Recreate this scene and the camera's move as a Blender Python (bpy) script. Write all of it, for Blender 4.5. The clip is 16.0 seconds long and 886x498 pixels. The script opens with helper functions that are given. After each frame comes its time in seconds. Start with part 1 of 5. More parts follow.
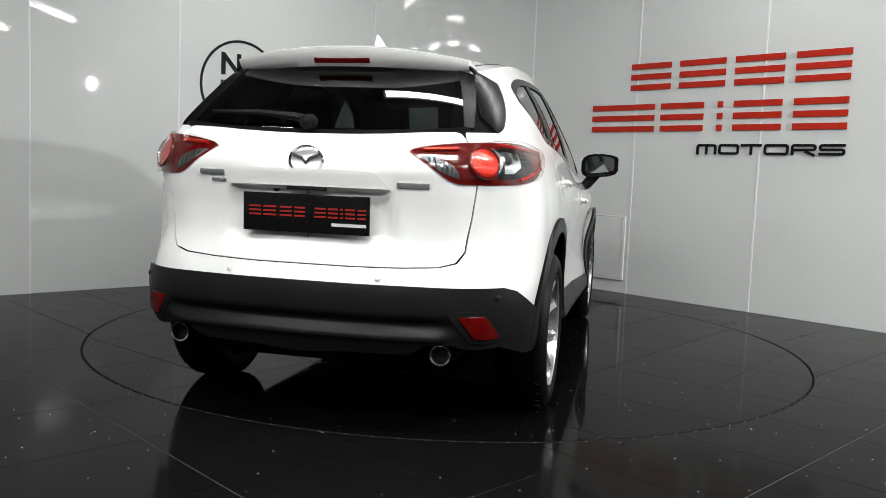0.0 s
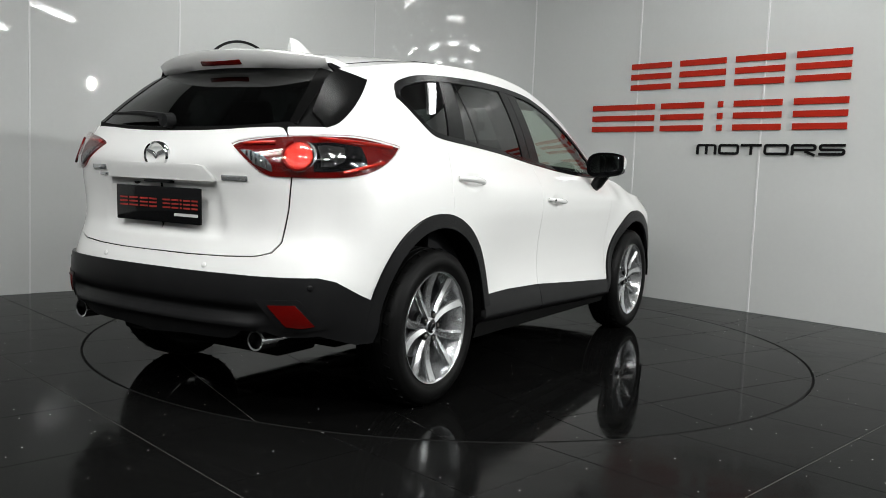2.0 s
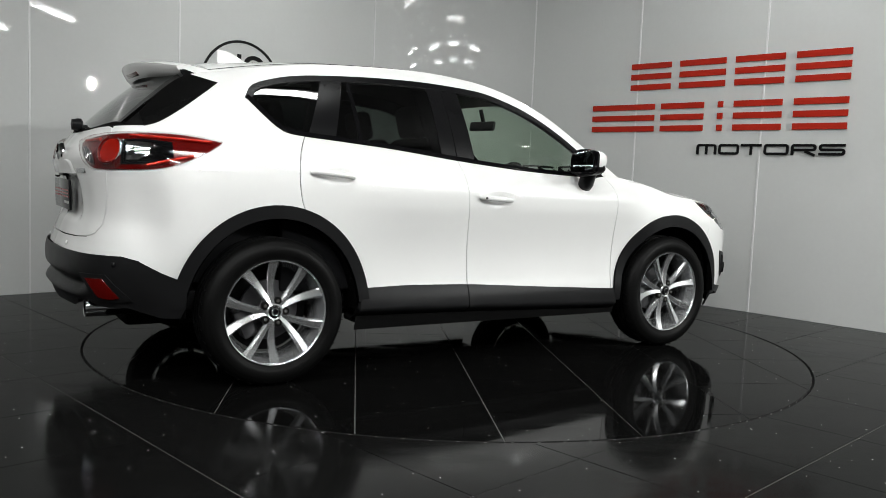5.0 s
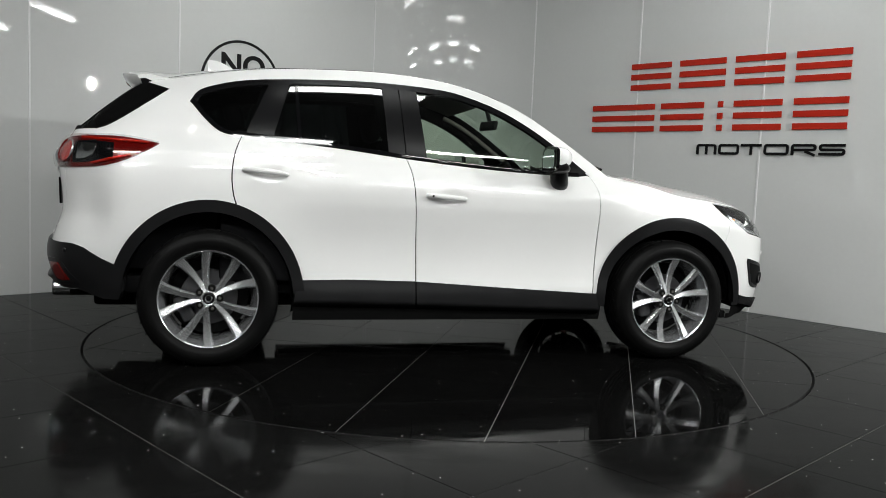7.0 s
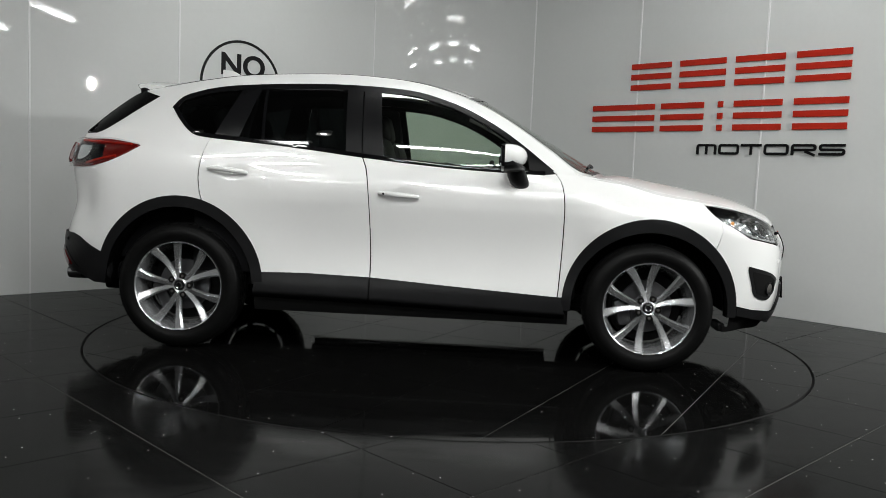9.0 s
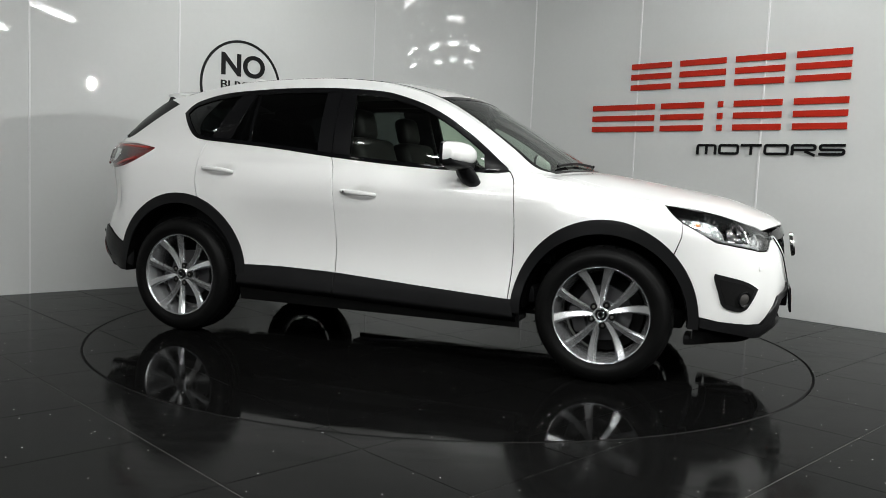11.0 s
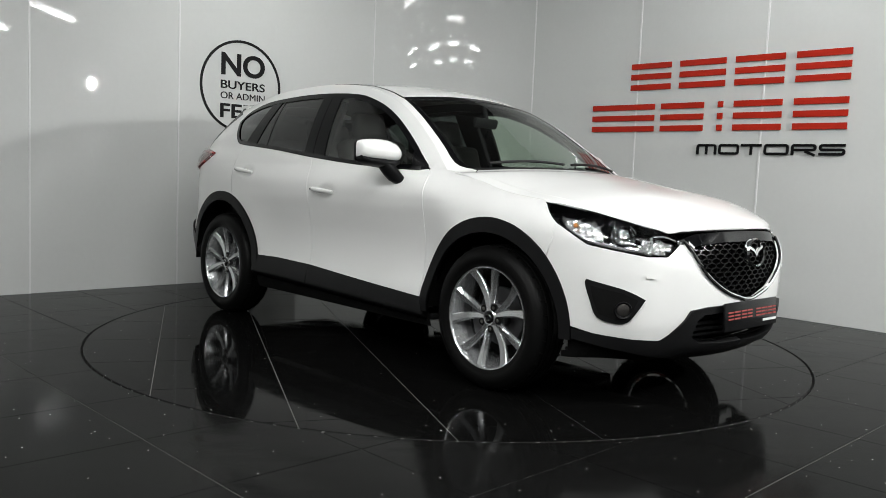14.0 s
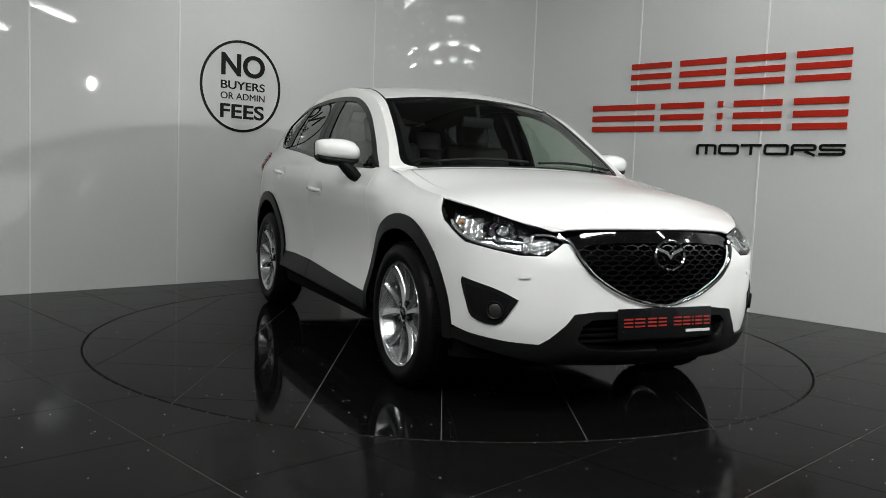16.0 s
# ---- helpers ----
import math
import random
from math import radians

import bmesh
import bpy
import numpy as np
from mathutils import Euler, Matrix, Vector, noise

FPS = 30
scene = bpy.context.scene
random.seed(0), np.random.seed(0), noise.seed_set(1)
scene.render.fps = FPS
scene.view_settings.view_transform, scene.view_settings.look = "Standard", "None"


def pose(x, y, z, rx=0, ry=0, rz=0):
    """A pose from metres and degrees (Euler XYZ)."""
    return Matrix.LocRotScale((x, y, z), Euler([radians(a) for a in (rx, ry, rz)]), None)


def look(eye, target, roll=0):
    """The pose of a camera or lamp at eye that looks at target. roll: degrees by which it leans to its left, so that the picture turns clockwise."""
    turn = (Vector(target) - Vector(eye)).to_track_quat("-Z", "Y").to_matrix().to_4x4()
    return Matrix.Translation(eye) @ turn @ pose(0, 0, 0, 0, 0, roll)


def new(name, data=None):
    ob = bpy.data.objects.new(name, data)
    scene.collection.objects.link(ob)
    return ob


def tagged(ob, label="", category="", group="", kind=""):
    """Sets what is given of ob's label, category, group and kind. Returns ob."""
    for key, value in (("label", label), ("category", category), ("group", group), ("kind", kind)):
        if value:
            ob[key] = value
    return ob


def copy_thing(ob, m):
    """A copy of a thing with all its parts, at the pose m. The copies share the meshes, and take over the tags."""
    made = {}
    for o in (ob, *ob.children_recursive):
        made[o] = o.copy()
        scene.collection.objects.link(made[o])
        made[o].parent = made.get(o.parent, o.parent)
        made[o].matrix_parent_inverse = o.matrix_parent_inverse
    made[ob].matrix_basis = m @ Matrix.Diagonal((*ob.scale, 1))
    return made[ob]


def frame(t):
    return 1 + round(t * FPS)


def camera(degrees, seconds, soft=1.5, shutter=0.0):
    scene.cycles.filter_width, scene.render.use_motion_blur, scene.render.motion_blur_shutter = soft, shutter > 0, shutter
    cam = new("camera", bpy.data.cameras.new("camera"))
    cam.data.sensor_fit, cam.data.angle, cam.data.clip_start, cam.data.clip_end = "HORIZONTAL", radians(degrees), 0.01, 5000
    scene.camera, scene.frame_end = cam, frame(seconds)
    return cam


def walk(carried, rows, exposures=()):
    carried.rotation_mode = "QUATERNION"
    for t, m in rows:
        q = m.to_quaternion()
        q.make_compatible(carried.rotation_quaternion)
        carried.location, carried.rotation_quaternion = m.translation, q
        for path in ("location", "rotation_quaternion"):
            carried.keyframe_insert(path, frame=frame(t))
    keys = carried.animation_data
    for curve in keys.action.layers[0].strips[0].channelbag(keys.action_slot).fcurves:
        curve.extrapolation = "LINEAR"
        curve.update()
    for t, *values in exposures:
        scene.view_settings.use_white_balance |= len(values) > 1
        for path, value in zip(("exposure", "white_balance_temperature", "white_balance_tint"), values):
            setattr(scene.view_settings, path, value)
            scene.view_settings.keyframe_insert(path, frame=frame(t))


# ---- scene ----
from mathutils import geometry

# ---------------------------------------------------------------- camera
EYE = Vector((0.0, -5.4912, 1.0552))
YAW, PITCH, ROLL = -0.00953, 0.08714, 2.346
WAY = Vector((math.sin(YAW) * math.cos(PITCH), math.cos(YAW) * math.cos(PITCH), -math.sin(PITCH)))
cam = camera(56.63, 16.0, soft=0.8)
VIEW = look(EYE, EYE + WAY, ROLL)
walk(cam, [(0.0, VIEW), (16.0, VIEW)], exposures=[(0.0, 0.26), (0.6, 0.12), (3.5, 0.03), (4.2, 0.0), (6.3, -0.10), (9.2, -0.08), (11.3, 0.20), (15.0, 0.18), (15.5, 0.08), (16.0, -0.14)])

# ---------------------------------------------------------------- light
world = bpy.data.worlds.new("world")
scene.world = world
world.use_nodes = True
world.node_tree.nodes["Background"].inputs[0].default_value = (0.5, 0.52, 0.53, 1)
world.node_tree.nodes["Background"].inputs[1].default_value = 0.12


def area_lamp(name, x, y, z, w, d, power, aim=None, tint=(0.985, 1.0, 0.98)):
    data = bpy.data.lights.new(name, "AREA")
    data.shape, data.size, data.size_y, data.energy, data.color = "RECTANGLE", w, d, power, tint
    ob = new(name, data)
    ob.matrix_basis = look((x, y, z), aim or (x, y + 0.001, 0.0))
    return ob


# ceiling light: rows of tubes and the spots over the stage; the last two tubes are unseen additions that wash the upper
# walls
CEIL = 3.9
TUBES = [(-2.6, -4.2), (0.0, -4.2), (2.6, -4.2), (-2.6, -6.6), (0.0, -6.6), (2.6, -6.6), (0.0, -1.6), (5.6, -3.2), (7.0, -5.2), (2.2, 0.7), (-1.4, 1.3)]
for tx, ty in TUBES:
    area_lamp("tube_glow", tx, ty, CEIL - 0.14, 1.5, 0.16, (100 if ty < -6 else 62) if tx < -1 and ty < -2 else 68 if ty < -2 else 13)
area_lamp("flood_glow", 4.9, -2.2, 2.45, 0.07, 0.14, 110, (0.0, 0.6, 1.0))
SPOTS = [(-3.3, -3.0), (3.3, -3.0), (-1.5, -3.4), (1.5, -3.4), (-4.6, -1.2), (4.4, -1.2)]


# ---------------------------------------------------------------- materials
def mat(name, base, rough=0.5, metal=0.0, coat=0.0, var=0.06, scale=6.0, fine=120.0, bump=0.0, rvar=0.05, per_object=0.0, ior=1.5, coat_rough=0.03):
    m = bpy.data.materials.new(name)
    m.use_nodes = True
    t = m.node_tree
    b = t.nodes["Principled BSDF"]
    b.inputs["Metallic"].default_value = metal
    b.inputs["IOR"].default_value = ior
    b.inputs["Coat Weight"].default_value = coat
    b.inputs["Coat Roughness"].default_value = coat_rough
    co = t.nodes.new("ShaderNodeTexCoord")
    big = t.nodes.new("ShaderNodeTexNoise")
    big.inputs["Scale"].default_value = scale
    big.inputs["Detail"].default_value = 4
    small = t.nodes.new("ShaderNodeTexNoise")
    small.inputs["Scale"].default_value = fine
    small.inputs["Detail"].default_value = 3
    for n in (big, small):
        t.links.new(co.outputs["Object"], n.inputs["Vector"])
    add = t.nodes.new("ShaderNodeMath")
    add.operation = "ADD"
    t.links.new(big.outputs["Fac"], add.inputs[0])
    t.links.new(small.outputs["Fac"], add.inputs[1])
    last = add
    if per_object:
        info = t.nodes.new("ShaderNodeObjectInfo")
        mul = t.nodes.new("ShaderNodeMath")
        mul.operation = "MULTIPLY_ADD"
        mul.inputs[1].default_value = per_object
        t.links.new(info.outputs["Random"], mul.inputs[0])
        t.links.new(add.outputs[0], mul.inputs[2])
        last = mul
    rng = t.nodes.new("ShaderNodeMapRange")
    rng.inputs["From Min"].default_value, rng.inputs["From Max"].default_value = 0.6, 1.4 + per_object
    t.links.new(last.outputs[0], rng.inputs["Value"])
    mix = t.nodes.new("ShaderNodeMix")
    mix.data_type = "RGBA"
    mix.inputs["A"].default_value = (*[c * (1 - var) for c in base], 1)
    mix.inputs["B"].default_value = (*[min(1, c * (1 + var)) for c in base], 1)
    t.links.new(rng.outputs["Result"], mix.inputs["Factor"])
    t.links.new(mix.outputs["Result"], b.inputs["Base Color"])
    rr = t.nodes.new("ShaderNodeMapRange")
    rr.inputs["To Min"].default_value, rr.inputs["To Max"].default_value = max(0.0, rough - rvar), rough + rvar
    t.links.new(big.outputs["Fac"], rr.inputs["Value"])
    t.links.new(rr.outputs["Result"], b.inputs["Roughness"])
    if bump:
        bp = t.nodes.new("ShaderNodeBump")
        bp.inputs["Strength"].default_value = bump
        bp.inputs["Distance"].default_value = 0.002
        t.links.new(small.outputs["Fac"], bp.inputs["Height"])
        t.links.new(bp.outputs["Normal"], b.inputs["Normal"])
    return m


def glass_mat(name, tint, ior=1.5, rough=0.0):
    m = bpy.data.materials.new(name)
    m.use_nodes = True
    t = m.node_tree
    t.nodes.remove(t.nodes["Principled BSDF"])
    out = t.nodes["Material Output"]
    tr = t.nodes.new("ShaderNodeBsdfTransparent")
    tr.inputs["Color"].default_value = (*tint, 1)
    gl = t.nodes.new("ShaderNodeBsdfGlossy")
    gl.inputs["Roughness"].default_value = rough
    gl.inputs["Color"].default_value = (1, 1, 1, 1)
    lw = t.nodes.new("ShaderNodeLayerWeight")
    lw.inputs["Blend"].default_value = 0.5
    pw = t.nodes.new("ShaderNodeMath")
    pw.operation = "POWER"
    pw.inputs[1].default_value = 5.0
    t.links.new(lw.outputs["Facing"], pw.inputs[0])
    f0 = 2 * ((ior - 1) / (ior + 1)) ** 2
    fr = t.nodes.new("ShaderNodeMath")
    fr.operation = "MULTIPLY_ADD"
    fr.inputs[1].default_value, fr.inputs[2].default_value = 1 - f0, f0
    t.links.new(pw.outputs[0], fr.inputs[0])
    mx = t.nodes.new("ShaderNodeMixShader")
    t.links.new(fr.outputs[0], mx.inputs[0])
    t.links.new(tr.outputs[0], mx.inputs[1])
    t.links.new(gl.outputs[0], mx.inputs[2])
    t.links.new(mx.outputs[0], out.inputs["Surface"])
    return m


def emit_mat(name, colour, strength):
    m = bpy.data.materials.new(name)
    m.use_nodes = True
    b = m.node_tree.nodes["Principled BSDF"]
    b.inputs["Base Color"].default_value = (0.8, 0.8, 0.8, 1)
    b.inputs["Emission Color"].default_value = (*colour, 1)
    b.inputs["Emission Strength"].default_value = strength
    return m


def granite(name, grey, rough):
    """Polished black tile with pale flecks and smears."""
    m = mat(name, (grey, grey, grey * 0.98), rough, 0, 0, 0.25, 1.3, 40, 0.0, 0.05, 0.25, 1.10)
    t = m.node_tree
    b = t.nodes["Principled BSDF"]
    co = t.nodes.new("ShaderNodeTexCoord")
    geo = t.nodes.new("ShaderNodeNewGeometry")
    vo = t.nodes.new("ShaderNodeTexVoronoi")
    vo.voronoi_dimensions = "2D"
    vo.inputs["Scale"].default_value = 11.0
    t.links.new(co.outputs["Object"], vo.inputs["Vector"])
    lt = t.nodes.new("ShaderNodeMath")
    lt.operation = "LESS_THAN"
    lt.inputs[1].default_value = 0.028
    t.links.new(vo.outputs["Distance"], lt.inputs[0])
    sep = t.nodes.new("ShaderNodeSeparateColor")
    t.links.new(vo.outputs["Color"], sep.inputs[0])
    gt = t.nodes.new("ShaderNodeMath")
    gt.operation = "GREATER_THAN"
    gt.inputs[1].default_value = 0.86
    t.links.new(sep.outputs[0], gt.inputs[0])
    mul = t.nodes.new("ShaderNodeMath")
    mul.operation = "MULTIPLY"
    t.links.new(lt.outputs[0], mul.inputs[0])
    t.links.new(gt.outputs[0], mul.inputs[1])
    old = b.inputs["Base Color"].links[0].from_socket
    mix = t.nodes.new("ShaderNodeMix")
    mix.data_type = "RGBA"
    mix.inputs["B"].default_value = (0.9, 0.9, 0.88, 1)
    t.links.new(mul.outputs[0], mix.inputs["Factor"])
    t.links.new(old, mix.inputs["A"])
    t.links.new(mix.outputs["Result"], b.inputs["Base Color"])
    # smears: patches of duller polish
    nz = t.nodes.new("ShaderNodeTexNoise")
    nz.inputs["Scale"].default_value = 2.2
    nz.inputs["Detail"].default_value = 6
    nz.inputs["Distortion"].default_value = 0.6
    mp = t.nodes.new("ShaderNodeMapping")
    mp.inputs["Scale"].default_value = (1.0, 3.5, 1.0)
    mp.inputs["Rotation"].default_value = (0, 0, 0.35)
    t.links.new(geo.outputs["Position"], mp.inputs["Vector"])
    t.links.new(mp.outputs["Vector"], nz.inputs["Vector"])
    rr = t.nodes.new("ShaderNodeMapRange")
    rr.inputs["From Min"].default_value, rr.inputs["From Max"].default_value = 0.42, 0.75
    rr.inputs["To Min"].default_value, rr.inputs["To Max"].default_value = rough, rough + 0.10
    t.links.new(nz.outputs["Fac"], rr.inputs["Value"])
    t.links.new(rr.outputs["Result"], b.inputs["Roughness"])
    return m


PAINT = mat("white_paint", (0.80, 0.80, 0.79), 0.34, 0, 1.0, 0.006, 3, 60, 0, 0.0)
PLASTIC = mat("black_plastic", (0.010, 0.010, 0.0105), 0.33, 0, 0, 0.2, 5, 400, 0.25, 0.04, 0, 1.2)
GLOSSBLACK = mat("gloss_black", (0.004, 0.004, 0.0045), 0.035, 0, 0.0, 0.1, 5, 80, 0, 0.01, 0, 1.33)
PILLARBLACK = mat("pillar_black", (0.005, 0.005, 0.0055), 0.26, 0, 0, 0.15, 5, 200, 0.05, 0.04, 0, 1.22)
LINER = mat("dark_liner", (0.006, 0.006, 0.006), 0.7, 0, 0, 0.3, 6, 80, 0, 0.05, 0, 1.15)
BLACKMASK = mat("black_ceramic_edge", (0.004, 0.004, 0.004), 0.24, 0, 0, 0.2, 6, 80, 0, 0.03, 0, 1.2)
TRIM = mat("interior_trim", (0.008, 0.008, 0.009), 0.65, 0, 0, 0.2, 8, 300, 0.3, 0.05, 0, 1.25)
SEATCLOTH = mat("seat_leather", (0.009, 0.009, 0.009), 0.55, 0, 0, 0.2, 8, 260, 0.4, 0.05, 0, 1.25)
HEADLINER = mat("headliner", (0.16, 0.155, 0.14), 0.9, 0, 0, 0.05, 8, 300, 0.3)
RUBBER = mat("tyre_rubber", (0.0045, 0.0045, 0.0045), 0.45, 0, 0, 0.25, 9, 200, 0.3, 0.05, 0, 1.18)
ALLOY = mat("silver_alloy", (0.58, 0.59, 0.60), 0.25, 0.85, 0.2, 0.06, 8, 150)
# silver_alloy with shade put into its colour; the reverse lamp takes it too
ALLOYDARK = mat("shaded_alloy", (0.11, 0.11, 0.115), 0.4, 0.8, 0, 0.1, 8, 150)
CHROME = mat("chrome", (0.80, 0.81, 0.82), 0.07, 1.0, 0, 0.03, 10, 60)
STEEL = mat("brake_steel", (0.22, 0.21, 0.20), 0.4, 1.0, 0, 0.2, 20, 150, 0.2)
REDSOLID = mat("red_reflector", (0.10, 0.002, 0.0015), 0.12, 0, 0.3, 0.15, 20, 250, 0.2)
CLEARLENS = glass_mat("clear_lens", (0.93, 0.94, 0.94), 1.4)
LAMPRED = mat("red_reflector_bowl", (0.55, 0.016, 0.006), 0.16, 0.5, 0.3, 0.35, 45, 160, 0.8)
GLASSFRONT = glass_mat("green_tint_glass", (0.74, 0.83, 0.74), 1.5)
GLASSDARK = glass_mat("privacy_glass", (0.07, 0.08, 0.08), 1.45)
GLASSSCREEN = glass_mat("windscreen_glass", (0.74, 0.82, 0.76), 1.45)
MIRROR = mat("mirror_glass", (0.45, 0.47, 0.49), 0.01, 1.0, 0, 0.0, 4, 40, 0, 0.0)
SILVER = mat("headlamp_silver", (0.62, 0.63, 0.64), 0.14, 0.75, 0, 0.08, 30, 140, 0.2)
AMBER = mat("amber_bulb", (0.6, 0.22, 0.05), 0.3, 0, 0.4)
SIGNRED = mat("red_sign_acrylic", (0.42, 0.016, 0.004), 0.5, 0, 0, 0.08, 4, 60, 0, 0.05, 0, 1.3)
SIGNBLACK = mat("black_sign_acrylic", (0.004, 0.004, 0.0045), 0.35, 0, 0, 0.1, 4, 60, 0, 0.05, 0, 1.25)
PLATEBLACK = mat("plate_black", (0.006, 0.006, 0.0065), 0.08, 0, 0, 0.1, 6, 60, 0, 0.02, 0, 1.3)
PLATERED = mat("plate_red", (0.30, 0.02, 0.014), 0.3, 0, 0.5)
PLATEWHITE = mat("plate_white", (0.6, 0.6, 0.6), 0.3)
WALLWHITE = mat("white_wall_panel", (0.60, 0.61, 0.60), 0.022, 0, 0.0, 0.02, 0.9, 30, 0.006, 0.008, 0.1, 1.4)
STRIP = mat("joint_strip", (0.70, 0.70, 0.70), 0.3, 0, 0, 0.04, 3, 60)
BACKWALL = mat("showroom_wall", (0.16, 0.16, 0.16), 0.7, 0, 0, 0.08, 1.5, 40, 0.1)
CEILMAT = mat("ceiling_paint", (0.08, 0.08, 0.08), 0.8, 0, 0, 0.06, 2, 60, 0.1)
GRANITE = granite("black_granite_tile", 0.0048, 0.10)
GRANITE_TABLE = granite("polished_granite_tile", 0.003, 0.03)
GROUT = mat("grey_grout", (0.14, 0.14, 0.136), 0.6, 0, 0, 0.2, 6, 90, 0.2)
GAPBLACK = mat("turntable_gap", (0.004, 0.004, 0.004), 0.7, 0, 0, 0.2)
TUBE = emit_mat("tube_light", (0.97, 1.0, 0.985), 20)
SPOTGLOW = emit_mat("spot_light", (1, 0.97, 0.92), 60)
HOUSING = mat("lamp_housing", (0.5, 0.5, 0.5), 0.5, 0, 0, 0.05)


# ---------------------------------------------------------------- mesh helpers
def mesh_of(name, bm, material, smooth=True, sharp=35):
    me = bpy.data.meshes.new(name)
    bmesh.ops.recalc_face_normals(bm, faces=bm.faces[:])
    if smooth:
        for f in bm.faces:
            f.smooth = True
        for e in bm.edges:
            if len(e.link_faces) == 2 and e.calc_face_angle(0) > radians(sharp):
                e.smooth = False
    bm.to_mesh(me)
    bm.free()
    me.materials.append(material)
    return me


def part(name, bm, material, parent, label="", smooth=True, sharp=35):
    """One mesh object under a thing or a part."""
    ob = new(name, bm if isinstance(bm, bpy.types.Mesh) else mesh_of(name, bm, material, smooth, sharp))
    ob.parent = parent
    return tagged(ob, label)


def box_bm(cx, cy, cz, sx, sy, sz, bevel=0.0, seg=2, m=None):
    bm = bmesh.new()
    bmesh.ops.create_cube(bm, size=1, matrix=Matrix.Translation((cx, cy, cz)) @ Matrix.Diagonal((sx, sy, sz, 1)))
    if bevel:
        bmesh.ops.bevel(bm, geom=bm.edges[:], offset=bevel, segments=seg, affect="EDGES", profile=0.5)
    if m:
        bmesh.ops.transform(bm, matrix=m, verts=bm.verts)
    return bm


def join(*bms):
    base = bms[0]
    for b in bms[1:]:
        me = bpy.data.meshes.new("tmp")
        b.to_mesh(me)
        b.free()
        base.from_mesh(me)
        bpy.data.meshes.remove(me)
    return base


def lathe_bm(profile, n=48, axis="Y", close=False):
    """Turn (radius, along) points round an axis."""
    bm = bmesh.new()
    rings = []
    for r, a in profile:
        ring = []
        for i in range(n):
            q = 2 * math.pi * i / n
            c, s = r * math.cos(q), r * math.sin(q)
            ring.append(bm.verts.new((c, a, s) if axis == "Y" else (c, s, a) if axis == "Z" else (a, c, s)))
        rings.append(ring)
    pairs = list(zip(rings, rings[1:])) + ([(rings[-1], rings[0])] if close else [])
    for p, q in pairs:
        for i in range(n):
            bm.faces.new((p[i], p[(i + 1) % n], q[(i + 1) % n], q[i]))
    return bm


def tube_bm(points, radius, n=10, caps=True):
    bm = bmesh.new()
    pts = [Vector(p) for p in points]
    rings = []
    for i, p in enumerate(pts):
        d = (pts[min(i + 1, len(pts) - 1)] - pts[max(i - 1, 0)]).normalized()
        u = d.orthogonal().normalized() if not rings else (prev - d * prev.dot(d)).normalized()
        prev = u
        v = d.cross(u)
        r = radius[i] if isinstance(radius, (list, tuple)) else radius
        rings.append([bm.verts.new(p + (u * math.cos(2 * math.pi * k / n) + v * math.sin(2 * math.pi * k / n)) * r) for k in range(n)])
    for a, b in zip(rings, rings[1:]):
        for k in range(n):
            bm.faces.new((a[k], a[(k + 1) % n], b[(k + 1) % n], b[k]))
    if caps:
        bm.faces.new(rings[0])
        bm.faces.new(rings[-1])
    return bm


def prism_bm(poly, depth, bevel=0.0):
    """A flat outline in x and z, thick along y from 0 to depth."""
    bm = bmesh.new()
    a = [bm.verts.new((x, 0, z)) for x, z in poly]
    b = [bm.verts.new((x, depth, z)) for x, z in poly]
    bm.faces.new(a)
    bm.faces.new(b[::-1])
    for i in range(len(a)):
        j = (i + 1) % len(a)
        bm.faces.new((a[i], a[j], b[j], b[i]))
    if bevel:
        bmesh.ops.bevel(bm, geom=bm.edges[:], offset=bevel, segments=2, affect="EDGES")
    return bm


def smooth_curve(points, n):
    """Points along a Catmull-Rom curve through the given ones."""
    p = np.array(points, float)
    ext = np.vstack([2 * p[0] - p[1], p, 2 * p[-1] - p[-2]])
    out = []
    for k in np.linspace(0, len(p) - 1, n):
        i = min(int(k), len(p) - 2)
        t = k - i
        a, b, c, d = ext[i], ext[i + 1], ext[i + 2], ext[i + 3]
        out.append(0.5 * (2 * b + (c - a) * t + (2 * a - 5 * b + 4 * c - d) * t * t + (3 * b - a - 3 * c + d) * t ** 3))
    return np.array(out)


# ---------------------------------------------------------------- showroom
WALL_C_R, WALL_C_L, WALL_H, FILLET = 4.16, 4.264, CEIL, 1.2
R2 = math.sqrt(2)
CORNER = Vector(((WALL_C_R - WALL_C_L) / 2, (WALL_C_R + WALL_C_L) / 2, 0))
DIR_R, DIR_L = Vector((1, -1, 0)) / R2, Vector((-1, -1, 0)) / R2
OUT_R, OUT_L = Vector((1, 1, 0)) / R2, Vector((-1, 1, 0)) / R2


def wall_panel(name, a, b, out, parent, z0=0.0, z1=WALL_H):
    """A flat panel between two plan points, 30 mm thick, with eased edges."""
    d = (b - a).normalized()
    a, b = a + d * 0.0025, b - d * 0.0025
    bm = bmesh.new()
    vs = []
    for p in (a, b, b + out * 0.03, a + out * 0.03):
        vs.append((bm.verts.new((p.x, p.y, z0)), bm.verts.new((p.x, p.y, z1))))
    bm.faces.new([v[0] for v in vs])
    bm.faces.new([v[1] for v in vs][::-1])
    for i in range(4):
        j = (i + 1) % 4
        bm.faces.new((vs[i][0], vs[j][0], vs[j][1], vs[i][1]))
    bmesh.ops.bevel(bm, geom=[e for e in bm.edges], offset=0.002, segments=1, affect="EDGES")
    return part(name, bm, WALLWHITE, parent, smooth=False)


